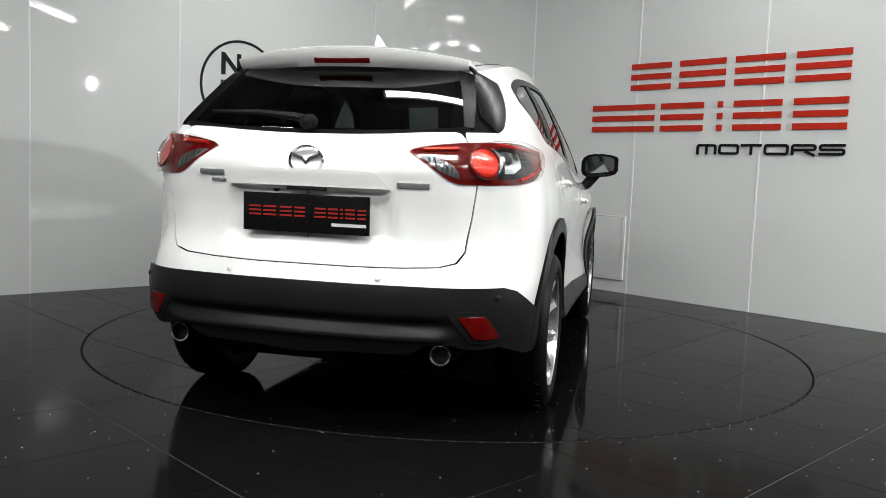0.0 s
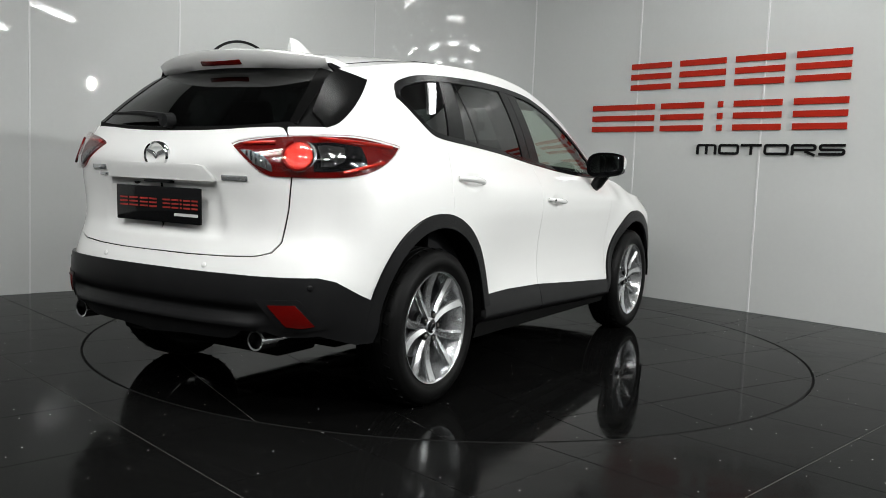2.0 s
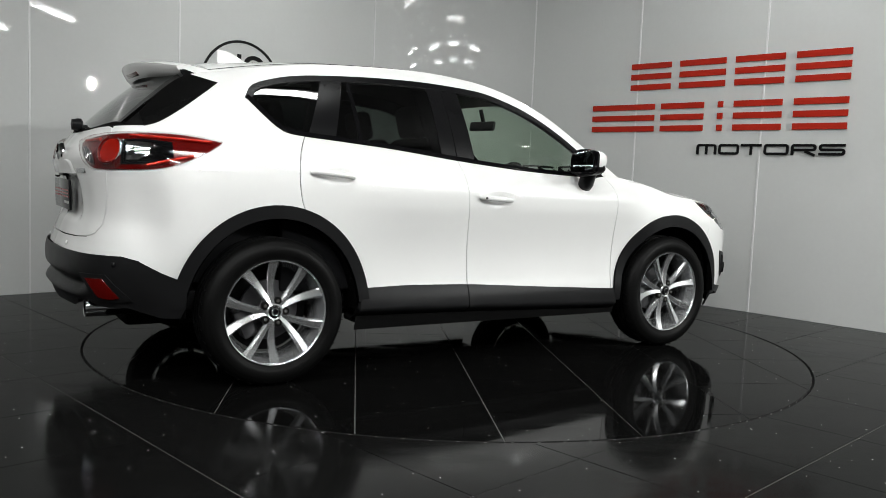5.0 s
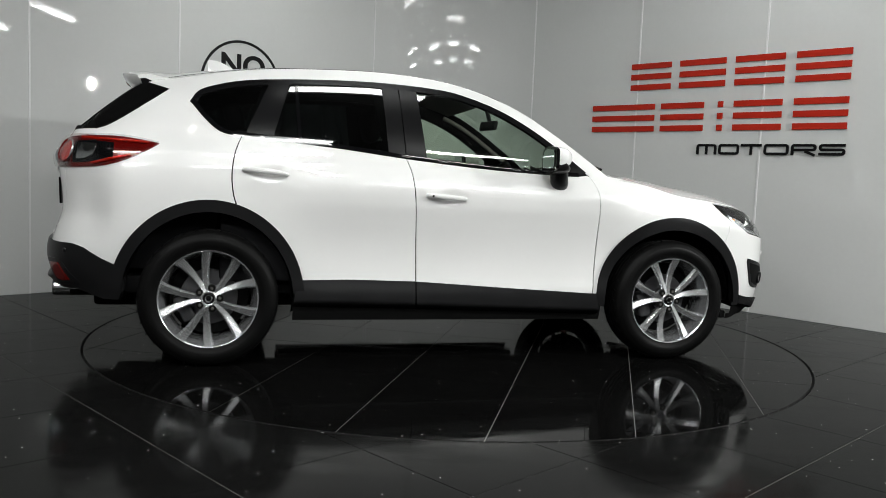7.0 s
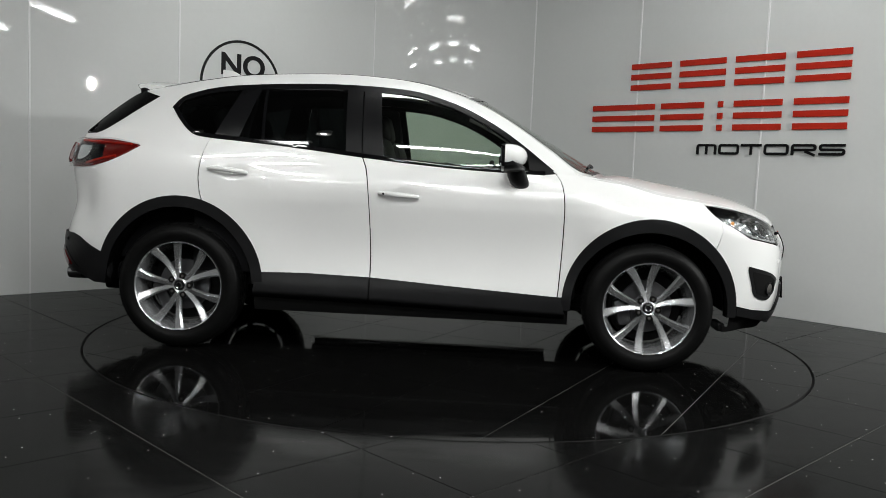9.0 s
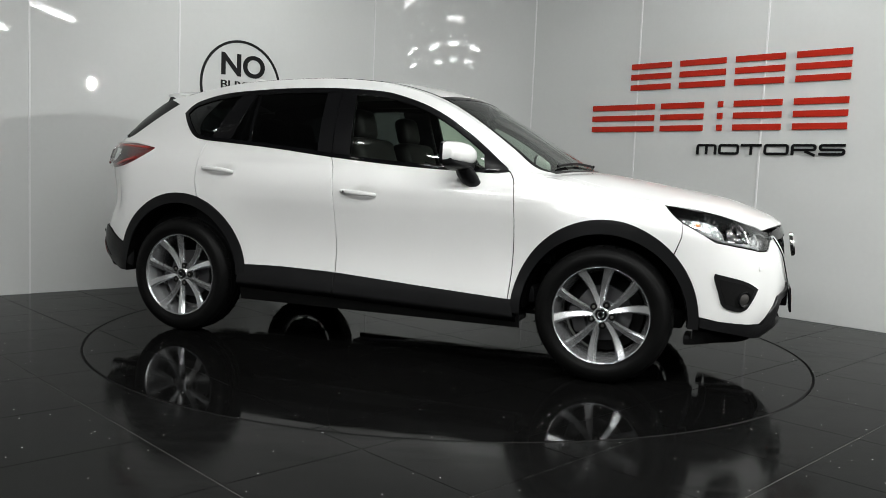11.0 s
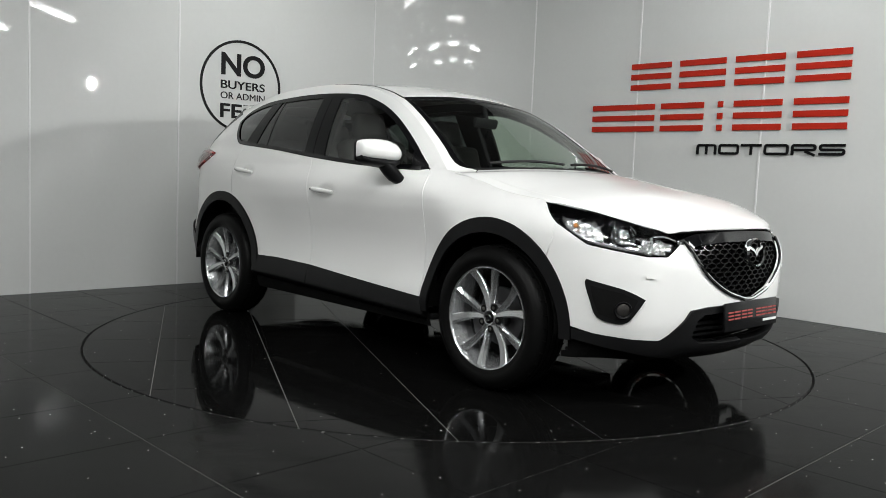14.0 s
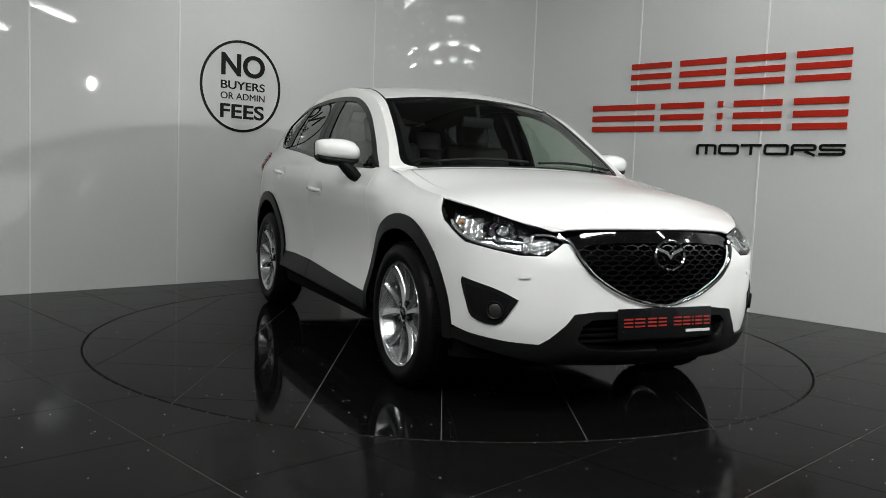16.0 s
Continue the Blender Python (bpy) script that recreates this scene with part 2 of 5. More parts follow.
def build_walls():
    right = tagged(new("wall_right"), "glossy white panelled showroom wall with slim joints", "wall", kind="structure")
    left = tagged(new("wall_left"), "glossy white panelled showroom wall with slim joints", "wall", kind="structure")
    # distance from the corner along each wall at which the joints stand
    jr = [FILLET, 2.493, 3.728, 4.96, 6.2, 7.6, 8.9, 10.2, 11.6]
    jl = [FILLET, 3.393, 4.628, 5.86, 7.1, 8.2]
    for joints, way, out, owner in ((jr, DIR_R, OUT_R, right), (jl, DIR_L, OUT_L, left)):
        for s, e in zip(joints, joints[1:]):
            wall_panel("panel", CORNER + way * s, CORNER + way * e, out, owner)
        for s in joints[:-1]:
            p = CORNER + way * s
            bm = box_bm(0, 0, WALL_H / 2, 0.016, 0.008, WALL_H, 0.002, 1)
            bmesh.ops.transform(bm, matrix=Matrix.Translation(p) @ Matrix.Rotation(math.atan2(way.y, way.x), 4, "Z"), verts=bm.verts)
            part("joint_strip", bm, STRIP, owner, smooth=False)
    # curved corner sheet
    bm = bmesh.new()
    centre = CORNER + (DIR_R + DIR_L) * FILLET
    n, rows = 32, []
    for r in (FILLET, FILLET + 0.03):
        for z in (0, WALL_H):
            rows.append([bm.verts.new((centre.x + r * math.cos(q), centre.y + r * math.sin(q), z)) for q in np.linspace(radians(45), radians(135), n)])
    for a, b in ((0, 1), (2, 3), (0, 2), (1, 3)):
        for i in range(n - 1):
            bm.faces.new((rows[a][i], rows[a][i + 1], rows[b][i + 1], rows[b][i]))
    corner = new("wall_corner", mesh_of("wall_corner", bm, WALLWHITE, True, 50))
    tagged(corner, "curved glossy white corner of the showroom wall", "wall", kind="structure")
    # access hatch low on the wall, with a white frame
    hatch = tagged(new("wall_hatch"), "low white access hatch set in the panelled wall", "hatch")
    m = Matrix.Translation(CORNER + DIR_R * 1.86) @ Matrix.Rotation(math.atan2(DIR_R.y, DIR_R.x), 4, "Z")
    door = box_bm(0.27, -0.006, 0.44, 0.60, 0.012, 0.59, 0.003, 1)
    part("hatch_door", door, WALLWHITE, hatch, smooth=False)
    for args in ((0.585, -0.009, 0.44, 0.022, 0.018, 0.62), (0.27, -0.009, 0.132, 0.62, 0.018, 0.012), (0.27, -0.005, 0.745, 0.62, 0.01, 0.008)):
        part("hatch_frame", box_bm(*args, 0.002, 1), STRIP, hatch, smooth=False)
    hatch.matrix_basis = m
    # the rest of the room, out of view behind the camera
    ends = [CORNER + DIR_R * 11.6, CORNER + DIR_L * 8.2]
    pts = [ends[0], Vector((ends[0].x, -10.5, 0)), Vector((ends[1].x, -10.5, 0)), ends[1]]
    for i, (a, b) in enumerate(zip(pts, pts[1:])):
        d = (b - a).normalized()
        bm = box_bm(0, 0, WALL_H / 2, (b - a).length, 0.2, WALL_H)
        mid = (a + b) / 2 + Vector((-d.y, d.x, 0)) * 0.1
        bmesh.ops.transform(bm, matrix=Matrix.Translation(mid) @ Matrix.Rotation(math.atan2(d.y, d.x), 4, "Z"), verts=bm.verts)
        tagged(new("wall_back_%s" % "abc"[i], mesh_of("wall_back", bm, BACKWALL, False)), "plain grey wall on the far side of the showroom", "wall", kind="structure")
    bm = box_bm(1, -3.2, CEIL + 0.1, 17, 16, 0.2)
    tagged(new("ceiling", mesh_of("ceiling", bm, CEILMAT, False)), "plain grey showroom ceiling with lamps", "ceiling", kind="structure")


build_walls()

# tiles: a square lattice cut by a circle, inside or outside
RIM = 2.2636
TABLE_TH0, TABLE_W, TABLE_W2 = 77.008, -8.9435, 0.00963


def clip_tile(poly, inside, radius):
    """A convex tile outline against the circle; the arc is followed in small steps."""
    n = 96
    circ = [Vector((radius * math.cos(2 * math.pi * i / n), radius * math.sin(2 * math.pi * i / n))) for i in range(n)]
    if all(p.length > radius + 0.45 for p in poly):
        return None if inside else [poly]
    if inside:
        res = poly
        for i in range(n):
            a, b = circ[i], circ[(i + 1) % n]
            e = b - a
            nxt = []
            for k in range(len(res)):
                p, q = res[k], res[(k + 1) % len(res)]
                sp, sq = e.cross(p - a), e.cross(q - a)
                if sp >= 0:
                    nxt.append(p)
                if (sp >= 0) != (sq >= 0):
                    nxt.append(p + (q - p) * (sp / (sp - sq)))
            res = nxt
            if len(res) < 3:
                return None
        return [res]
    # outside: refine the outline and push the hidden part onto the arc
    fine = []
    for k in range(len(poly)):
        p, q = poly[k], poly[(k + 1) % len(poly)]
        for t in np.linspace(0, 1, 25)[:-1]:
            fine.append(p.lerp(q, t))
    keep = [p.length >= radius for p in fine]
    if not any(keep):
        return None
    if all(keep):
        return [poly]
    out = []
    m = len(fine)
    start = next(i for i in range(m) if keep[i] and not keep[i - 1])
    order = [(start + i) % m for i in range(m)]
    run = [fine[i] for i in order if keep[i]]
    a, b = run[-1].normalized() * radius, run[0].normalized() * radius
    ang = math.atan2(a.x * b.y - a.y * b.x, a.dot(b))
    arc = [Matrix.Rotation(ang * t, 2) @ a for t in np.linspace(0, 1, 12)]
    return [run + arc]


def tile_mesh(poly, stone, thick=0.012, top=0.0):
    bm = bmesh.new()
    a = [bm.verts.new((p.x, p.y, top)) for p in poly]
    b = [bm.verts.new((p.x, p.y, top - thick)) for p in poly]
    bm.faces.new(a)
    for i in range(len(a)):
        j = (i + 1) % len(a)
        bm.faces.new((a[i], b[i], b[j], a[j]))
    return mesh_of("tile", bm, stone, False)


def lay_tiles(owner, angle, pitch, ox, oy, joint, inside, radius, keep):
    ca, sa = math.cos(angle), math.sin(angle)
    for i in range(-22, 23):
        for j in range(-22, 23):
            c = Vector((ox + pitch * ((i + .5) * ca - (j + .5) * sa), oy + pitch * ((i + .5) * sa + (j + .5) * ca)))
            if not keep(c):
                continue
            h = pitch / 2 - joint / 2
            quad = [c + Vector((u * h * ca - v * h * sa, u * h * sa + v * h * ca)) for u, v in ((-1, -1), (1, -1), (1, 1), (-1, 1))]
            for poly in clip_tile(quad, inside, radius) or []:
                ob = new("tile", tile_mesh(poly, GRANITE_TABLE if inside else GRANITE))
                ob.parent = owner


def build_floor():
    bm = bmesh.new()
    n = 128
    ring0 = [bm.verts.new(((RIM + 0.008) * math.cos(2 * math.pi * i / n), (RIM + 0.008) * math.sin(2 * math.pi * i / n), -0.0022)) for i in range(n)]
    ring1 = [bm.verts.new((11 * math.cos(2 * math.pi * i / n), 11 * math.sin(2 * math.pi * i / n) - 3, -0.0022)) for i in range(n)]
    ring2 = [bm.verts.new((v.co.x, v.co.y, -0.05)) for v in ring0]
    for i in range(n):
        j = (i + 1) % n
        bm.faces.new((ring0[i], ring1[i], ring1[j], ring0[j]))
        bm.faces.new((ring0[i], ring0[j], ring2[j], ring2[i]))
    floor = new("floor", mesh_of("floor", bm, GROUT, False))
    tagged(floor, "polished black granite tile floor with thin pale joints", "floor", kind="structure")
    lay_tiles(floor, 0.78368, 0.595, -0.734, -2.829, 0.0042, False, RIM + 0.008,
              lambda c: c.length > RIM - 0.5 and -4.9 < c.x < 4.9 and -5.2 < c.y and c.y + abs(c.x) < 4.5)
    # the tiles farther out and behind the stage, as one sheet of separate slabs
    rest, h = bmesh.new(), 0.595 / 2 - 0.0021
    ca, sa = math.cos(0.78368), math.sin(0.78368)
    for i in range(-24, 25):
        for j in range(-24, 25):
            c = Vector((-0.734 + 0.595 * ((i + .5) * ca - (j + .5) * sa), -2.829 + 0.595 * ((i + .5) * sa + (j + .5) * ca)))
            near = -4.9 < c.x < 4.9 and -5.2 < c.y
            if near or not (-7.5 < c.x < 8.5 and -10.3 < c.y and c.y + abs(c.x) < 4.5):
                continue
            top = [rest.verts.new((c.x + u * h * ca - v * h * sa, c.y + u * h * sa + v * h * ca, 0)) for u, v in ((-1, -1), (1, -1), (1, 1), (-1, 1))]
            low = [rest.verts.new((v.co.x, v.co.y, -0.012)) for v in top]
            rest.faces.new(top)
            for k in range(4):
                rest.faces.new((top[k], low[k], low[(k + 1) % 4], top[(k + 1) % 4]))
    tagged(part("outer_tiles", rest, GRANITE, floor, smooth=False), kind="stuff")
    gap = lathe_bm([(RIM + 0.0075, -0.0005), (RIM + 0.0075, -0.03), (RIM - 0.0065, -0.03), (RIM - 0.0065, -0.0005)], 128, "Z")
    tagged(new("turntable_gap", mesh_of("turntable_gap", gap, GAPBLACK, False)), "dark gap round the turntable in the floor", "gap", kind="structure")
    disc = lathe_bm([(0.0005, -0.0022), (RIM - 0.007, -0.0022), (RIM - 0.007, -0.04)], 128, "Z")
    table = new("turntable", mesh_of("turntable", disc, GROUT, False))
    tagged(table, "round tiled turntable set flush in the black floor", "turntable")
    lay_tiles(table, radians(64.2), 0.604, -0.025, -0.021, 0.0042, True, RIM - 0.0075, lambda c: c.length < RIM + 0.5)
    return table


TABLE = build_floor()


# ---------------------------------------------------------------- wall signs
def text_bm(body, depth, bold=0.0, swell=0.0):
    cu = bpy.data.curves.new("txt", "FONT")
    cu.body = body
    cu.extrude = depth
    cu.offset = bold
    cu.bevel_depth, cu.bevel_resolution = swell, 0
    ob = bpy.data.objects.new("txt", cu)
    scene.collection.objects.link(ob)
    dg = bpy.context.evaluated_depsgraph_get()
    me = bpy.data.meshes.new_from_object(ob.evaluated_get(dg))
    bm = bmesh.new()
    bm.from_mesh(me)
    bpy.data.objects.remove(ob)
    bpy.data.meshes.remove(me)
    return bm


def fit_text(bm, x0, x1, z0, z1, y):
    """Stand the text upright in the box x0..x1, z0..z1 with its face at -y."""
    xs = [v.co.x for v in bm.verts]
    ys = [v.co.y for v in bm.verts]
    sx, sy = (x1 - x0) / (max(xs) - min(xs)), (z1 - z0) / (max(ys) - min(ys))
    for v in bm.verts:
        c = v.co.copy()
        v.co = (x0 + (c.x - min(xs)) * sx, -c.z - y, z0 + (c.y - min(ys)) * sy)
    return bm


def rounded(points, r, n=5):
    """A polyline with its inner corners rounded."""
    p = [Vector(q) for q in points]
    out = [p[0]]
    for a, b, c in zip(p, p[1:], p[2:]):
        u, v = (a - b).normalized() * r, (c - b).normalized() * r
        for t in np.linspace(0, 1, n):
            out.append((b + u) * (1 - t) ** 2 + b * 2 * t * (1 - t) + (b + v) * t * t)
    return out + [p[-1]]


def stroke_letter(ch, x0, x1, z0, z1, w=0.021, thick=0.012):
    """A wide square letter of even strokes, thick along y."""
    l, r, lo, hi = x0 + w / 2, x1 - w / 2, z0 + w / 2, z1 - w / 2
    mid, mx = (lo + hi) / 2, (x0 + x1) / 2
    lines = {"M": [[(l, z0), (l, hi), (r, hi), (r, z0)], [(mx, z0), (mx, hi - w / 2)]],
             "O": [[(mx, lo), (l, lo), (l, hi), (r, hi), (r, lo), (mx, lo)]],
             "T": [[(x0, hi), (x1, hi)], [(mx, z0), (mx, hi - w / 2)]],
             "R": [[(l, z0), (l, hi), (r, hi), (r, mid - .002), (l + w / 2, mid - .002)], [(mx + .01, mid - .002 - w / 2), (r, z0)]],
             "S": [[(x1, hi), (l, hi), (l, mid), (r, mid), (r, lo), (x0, lo)]]}[ch]
    out = []
    for line in lines:
        pts, band = rounded(line, 0.018), [[], []]
        for i, p in enumerate(pts):
            d = (pts[min(i + 1, len(pts) - 1)] - pts[max(i - 1, 0)]).normalized()
            side = Vector((-d.y, d.x)) * w / 2
            band[0].append(tuple(p + side))
            band[1].append(tuple(p - side))
        bm = prism_bm(band[0] + band[1][::-1], thick)
        bmesh.ops.translate(bm, vec=(0, -thick - .003, 0), verts=bm.verts)
        out.append(bm)
    return join(*out)


def build_signs():
    right = Matrix.Translation(CORNER.xy.to_3d() + DIR_R * 0) @ Matrix.Rotation(math.atan2(DIR_R.y, DIR_R.x), 4, "Z")
    base_r = CORNER.dot(DIR_R)
    left_dir = -DIR_L
    left = Matrix.Translation(CORNER) @ Matrix.Rotation(math.atan2(left_dir.y, left_dir.x), 4, "Z")
    base_l = CORNER.dot(left_dir)
    # dealer's name: plain red bars the size of each letter
    sign = tagged(new("wall_sign"), "raised red bars and black lettering on the white wall", "sign")
    sign.matrix_basis = right
    rows = [(1.948, 2.196, [(-0.593, -0.17), (-0.083, 0.363), (0.45, 0.883), (0.977, 1.411)]),
            (1.561, 1.817, [(-1.016, -0.32), (-0.253, 0.178), (0.31, 0.36), (0.458, 0.884), (0.979, 1.412)])]
    for z0, z1, cells in rows:
        for a, b in cells:
            heights = (z0, (z0 + z1) / 2 - 0.026, z1 - 0.052)
            for k, z in enumerate(heights):
                bm = prism_bm([(a - base_r, z), (b - base_r, z), (b - base_r, z + 0.052), (a - base_r, z + 0.052)], 0.012, 0.001)
                bmesh.ops.translate(bm, vec=(0, -0.014, 0), verts=bm.verts)
                part("letter_bar", bm, SIGNRED, sign, smooth=False)
    cells = [(0.135, 0.325), (0.345, 0.535), (0.55, 0.735), (0.755, 0.965), (0.985, 1.19), (1.21, 1.416)]
    for ch, (a, b) in zip("MOTORS", cells):
        part("letter", stroke_letter(ch, a - base_r, b - base_r, 1.352, 1.444), SIGNBLACK, sign, "raised black letter", smooth=False)
    # round notice
    notice = tagged(new("round_notice"), "round black outlined notice lettered on the white wall", "sign")
    notice.matrix_basis = left
    ring = lathe_bm([(0.398, -0.002), (0.422, -0.002), (0.422, 0.004), (0.398, 0.004)], 96, "Y", True)
    cx, cz = 0.168 - base_l, 1.817
    bmesh.ops.translate(ring, vec=(cx, -0.003, cz), verts=ring.verts)
    part("ring", ring, SIGNBLACK, notice)
    for body, x0, x1, z0, z1, w in (("NO", -0.045, 0.412, 1.906, 2.114, 0.028), ("BUYERS", -0.047, 0.416, 1.786, 1.862, 0.014),
                                    ("OR ADMIN", -0.047, 0.416, 1.694, 1.755, 0.0), ("FEES", -0.049, 0.412, 1.519, 1.652, 0.022)):
        t = text_bm(body, 0.002, w)
        part("word", fit_text(t, x0 - base_l, x1 - base_l, z0, z1, 0.004), SIGNBLACK, notice, smooth=False)


build_signs()


# ---------------------------------------------------------------- ceiling lamps
def placed_at(bm, m):
    bmesh.ops.transform(bm, matrix=m, verts=bm.verts)
    return bm


def build_lamps():
    first = None
    for tx, ty in TUBES:
        if first is None:
            first = tagged(new("ceiling_lamp"), "long white tube lamp fixed under the ceiling", "lamp", "tube lamps")
            part("lamp_body", box_bm(0, 0, -0.03, 1.6, 0.2, 0.06, 0.01), HOUSING, first)
            for k in (-1, 1):
                part("tube", tube_bm([(-0.75, 0.05 * k, -0.085), (0.75, 0.05 * k, -0.085)], 0.016), TUBE, first)
            first.matrix_basis = pose(tx, ty, CEIL)
        else:
            # the last two copies are added lamps, unseen, only to brighten the upper walls
            copy_thing(first, pose(tx, ty, CEIL))
    flood = tagged(new("flood_lamp"), "round floodlight hung on a stem beside the stage", "lamp")
    fm = look((4.9, -2.2, 2.45), (0.0, 0.6, 1.0))
    part("reflector", placed_at(lathe_bm([(0.0005, 0.16), (0.1, 0.15), (0.25, 0.02), (0.262, 0.02), (0.12, 0.17), (0.0005, 0.18)], 32, "Z"), fm), HOUSING, flood)
    part("stem", tube_bm([(4.98, -2.25, 2.5), (5.0, -2.26, CEIL)], 0.015), HOUSING, flood)
    first = None
    for sx, sy in SPOTS:
        if first is None:
            first = tagged(new("spotlight"), "round white spotlight hung under the ceiling", "lamp", "spotlights")
            part("can", lathe_bm([(0.0005, 0), (0.09, 0), (0.1, -0.2), (0.094, -0.2), (0.085, -0.03), (0.0005, -0.03)], 24, "Z"), HOUSING, first)
            part("bulb", lathe_bm([(0.0005, -0.15), (0.045, -0.155), (0.0005, -0.17)], 24, "Z"), SPOTGLOW, first)
            first.matrix_basis = pose(sx, sy, CEIL)
        else:
            copy_thing(first, pose(sx, sy, CEIL))


build_lamps()

# ---------------------------------------------------------------- the car's skin
# x forward from the middle of the wheelbase, h half-width, z up.
ZK = [0.20, 0.30, 0.40, 0.50, 0.60, 0.70, 0.80, 0.90, 1.00, 1.10, 1.26]
PROFILE = {
    "F": [-.17, -.05, -.012, -.004, 0, 0, -.012, -.045, -.09, -.12, -.15],
    "C": [-.11, -.045, -.015, -.004, 0, 0, -.008, -.035, -.08, -.12, -.15],
    "E": [-.04, -.02, -.010, -.005, 0, .001, 0, -.012, -.05, -.09, -.13],
    "D": [-.05, -.022, -.010, -.026, -.034, -.030, -.016, -.001, -.004, -.042, -.10],
    "Q": [-.05, -.03, -.010, -.005, 0, 0, -.002, -.004, -.012, -.035, -.09],
    "K": [-.12, -.06, -.030, -.004, 0, -.022, -.050, -.050, -.038, -.035, -.08],
    "R": [-.12, -.07, -.030, -.005, 0, -.030, -.062, -.065, -.050, -.038, -.10],
}
# plan x, h, profile, then where the skin ends above: x, h, z
STATIONS = [
    (2.270, 0.0, "F", 2.225, 0.0, .868), (2.258, .20, "F", 2.212, .20, .865), (2.224, .40, "F", 2.165, .40, .850),
    (2.175, .53, "C", 2.115, .505, .842), (2.095, .685, "C", 2.02, .64, .885), (1.97, .795, "C", 1.89, .735, .926),
    (1.81, .855, "E", 1.76, .785, .952), (1.60, .885, "E", 1.60, .810, .974), (1.40, .897, "E", 1.40, .817, .998),
    (1.18, .899, "E", 1.18, .817, 1.053), (.93, .898, "D", .93, .800, 1.098), (.70, .898, "D", .70, .815, 1.097),
    (.14, .898, "D", .14, .826, 1.116), (-.30, .898, "D", -.30, .831, 1.152), (-.70, .898, "D", -.70, .830, 1.192),
    (-1.15, .900, "Q", -1.15, .818, 1.230), (-1.40, .900, "Q", -1.40, .797, 1.248), (-1.62, .888, "Q", -1.62, .768, 1.256),
    (-1.82, .860, "Q", -1.82, .725, 1.254), (-1.97, .805, "K", -1.95, .680, 1.247), (-2.08, .725, "K", -2.03, .620, 1.240),
    (-2.16, .60, "K", -2.075, .50, 1.228), (-2.205, .45, "R", -2.10, .375, 1.220), (-2.232, .25, "R", -2.118, .21, 1.214), (-2.24, 0.0, "R", -2.125, 0.0, 1.212)]
# line along windscreen pillar, roof side and rear pillar: x, h, z
RAIL = [(.93, .800, 1.098), (.75, .735, 1.238), (.47, .672, 1.424), (.26, .642, 1.522), (.05, .622, 1.586), (-.16, .612, 1.620), (-.5, .606, 1.638),
        (-1.0, .597, 1.618), (-1.3, .582, 1.580), (-1.55, .562, 1.532), (-1.72, .552, 1.495), (-1.88, .592, 1.375), (-2.03, .620, 1.240)]


class Spline:
    """Catmull-Rom through rows of numbers, read at any parameter along the knots."""

    def __init__(self, knots, rows):
        self.k, self.p = np.array(knots, float), np.array(rows, float)
        n = len(self.k)
        m = np.zeros_like(self.p)
        for i in range(n):
            a, b = max(i - 1, 0), min(i + 1, n - 1)
            m[i] = (self.p[b] - self.p[a]) / (self.k[b] - self.k[a])
        self.m = m

    def __call__(self, v):
        v = np.clip(np.asarray(v, float), self.k[0], self.k[-1])
        i = np.clip(np.searchsorted(self.k, v, side="right") - 1, 0, len(self.k) - 2)
        h = self.k[i + 1] - self.k[i]
        t = (v - self.k[i]) / h
        t, h = t[..., None], h[..., None]
        return ((2 * t ** 3 - 3 * t ** 2 + 1) * self.p[i] + (t ** 3 - 2 * t ** 2 + t) * h * self.m[i]
                + (-2 * t ** 3 + 3 * t ** 2) * self.p[i + 1] + (t ** 3 - t ** 2) * h * self.m[i + 1])


def arc_knots(points):
    p = np.array(points, float)
    return np.concatenate([[0], np.cumsum(np.linalg.norm(np.diff(p, axis=0), axis=1))])


SK = arc_knots([s[:2] for s in STATIONS])
RING = Spline(SK, [[s[0], s[1], *s[3:6], *PROFILE[s[2]]] for s in STATIONS])
AMAX = SK[-1]
_ta = np.linspace(0, AMAX, 2000)
_tr = RING(_ta)
RK = arc_knots(RAIL)
RAILS = Spline(RK, RAIL)
_rs = RAILS(np.linspace(0, RK[-1], 800))


def A(x):
    """Place along the skin at x on the car's side."""
    return float(np.interp(-x, -_tr[:, 0], _ta))


def AF(h):
    k = 900
    return float(np.interp(h, _tr[:k, 1], _ta[:k]))


def AR(h):
    k = 1300
    return float(np.interp(-h, -_tr[k:, 1], _ta[k:]))


def top_z(a):
    return float(RING(np.array([a]))[0][4])


def rail_z(x):
    return float(np.interp(-x, -_rs[:, 0], _rs[:, 2]))


_zk = np.array(ZK)


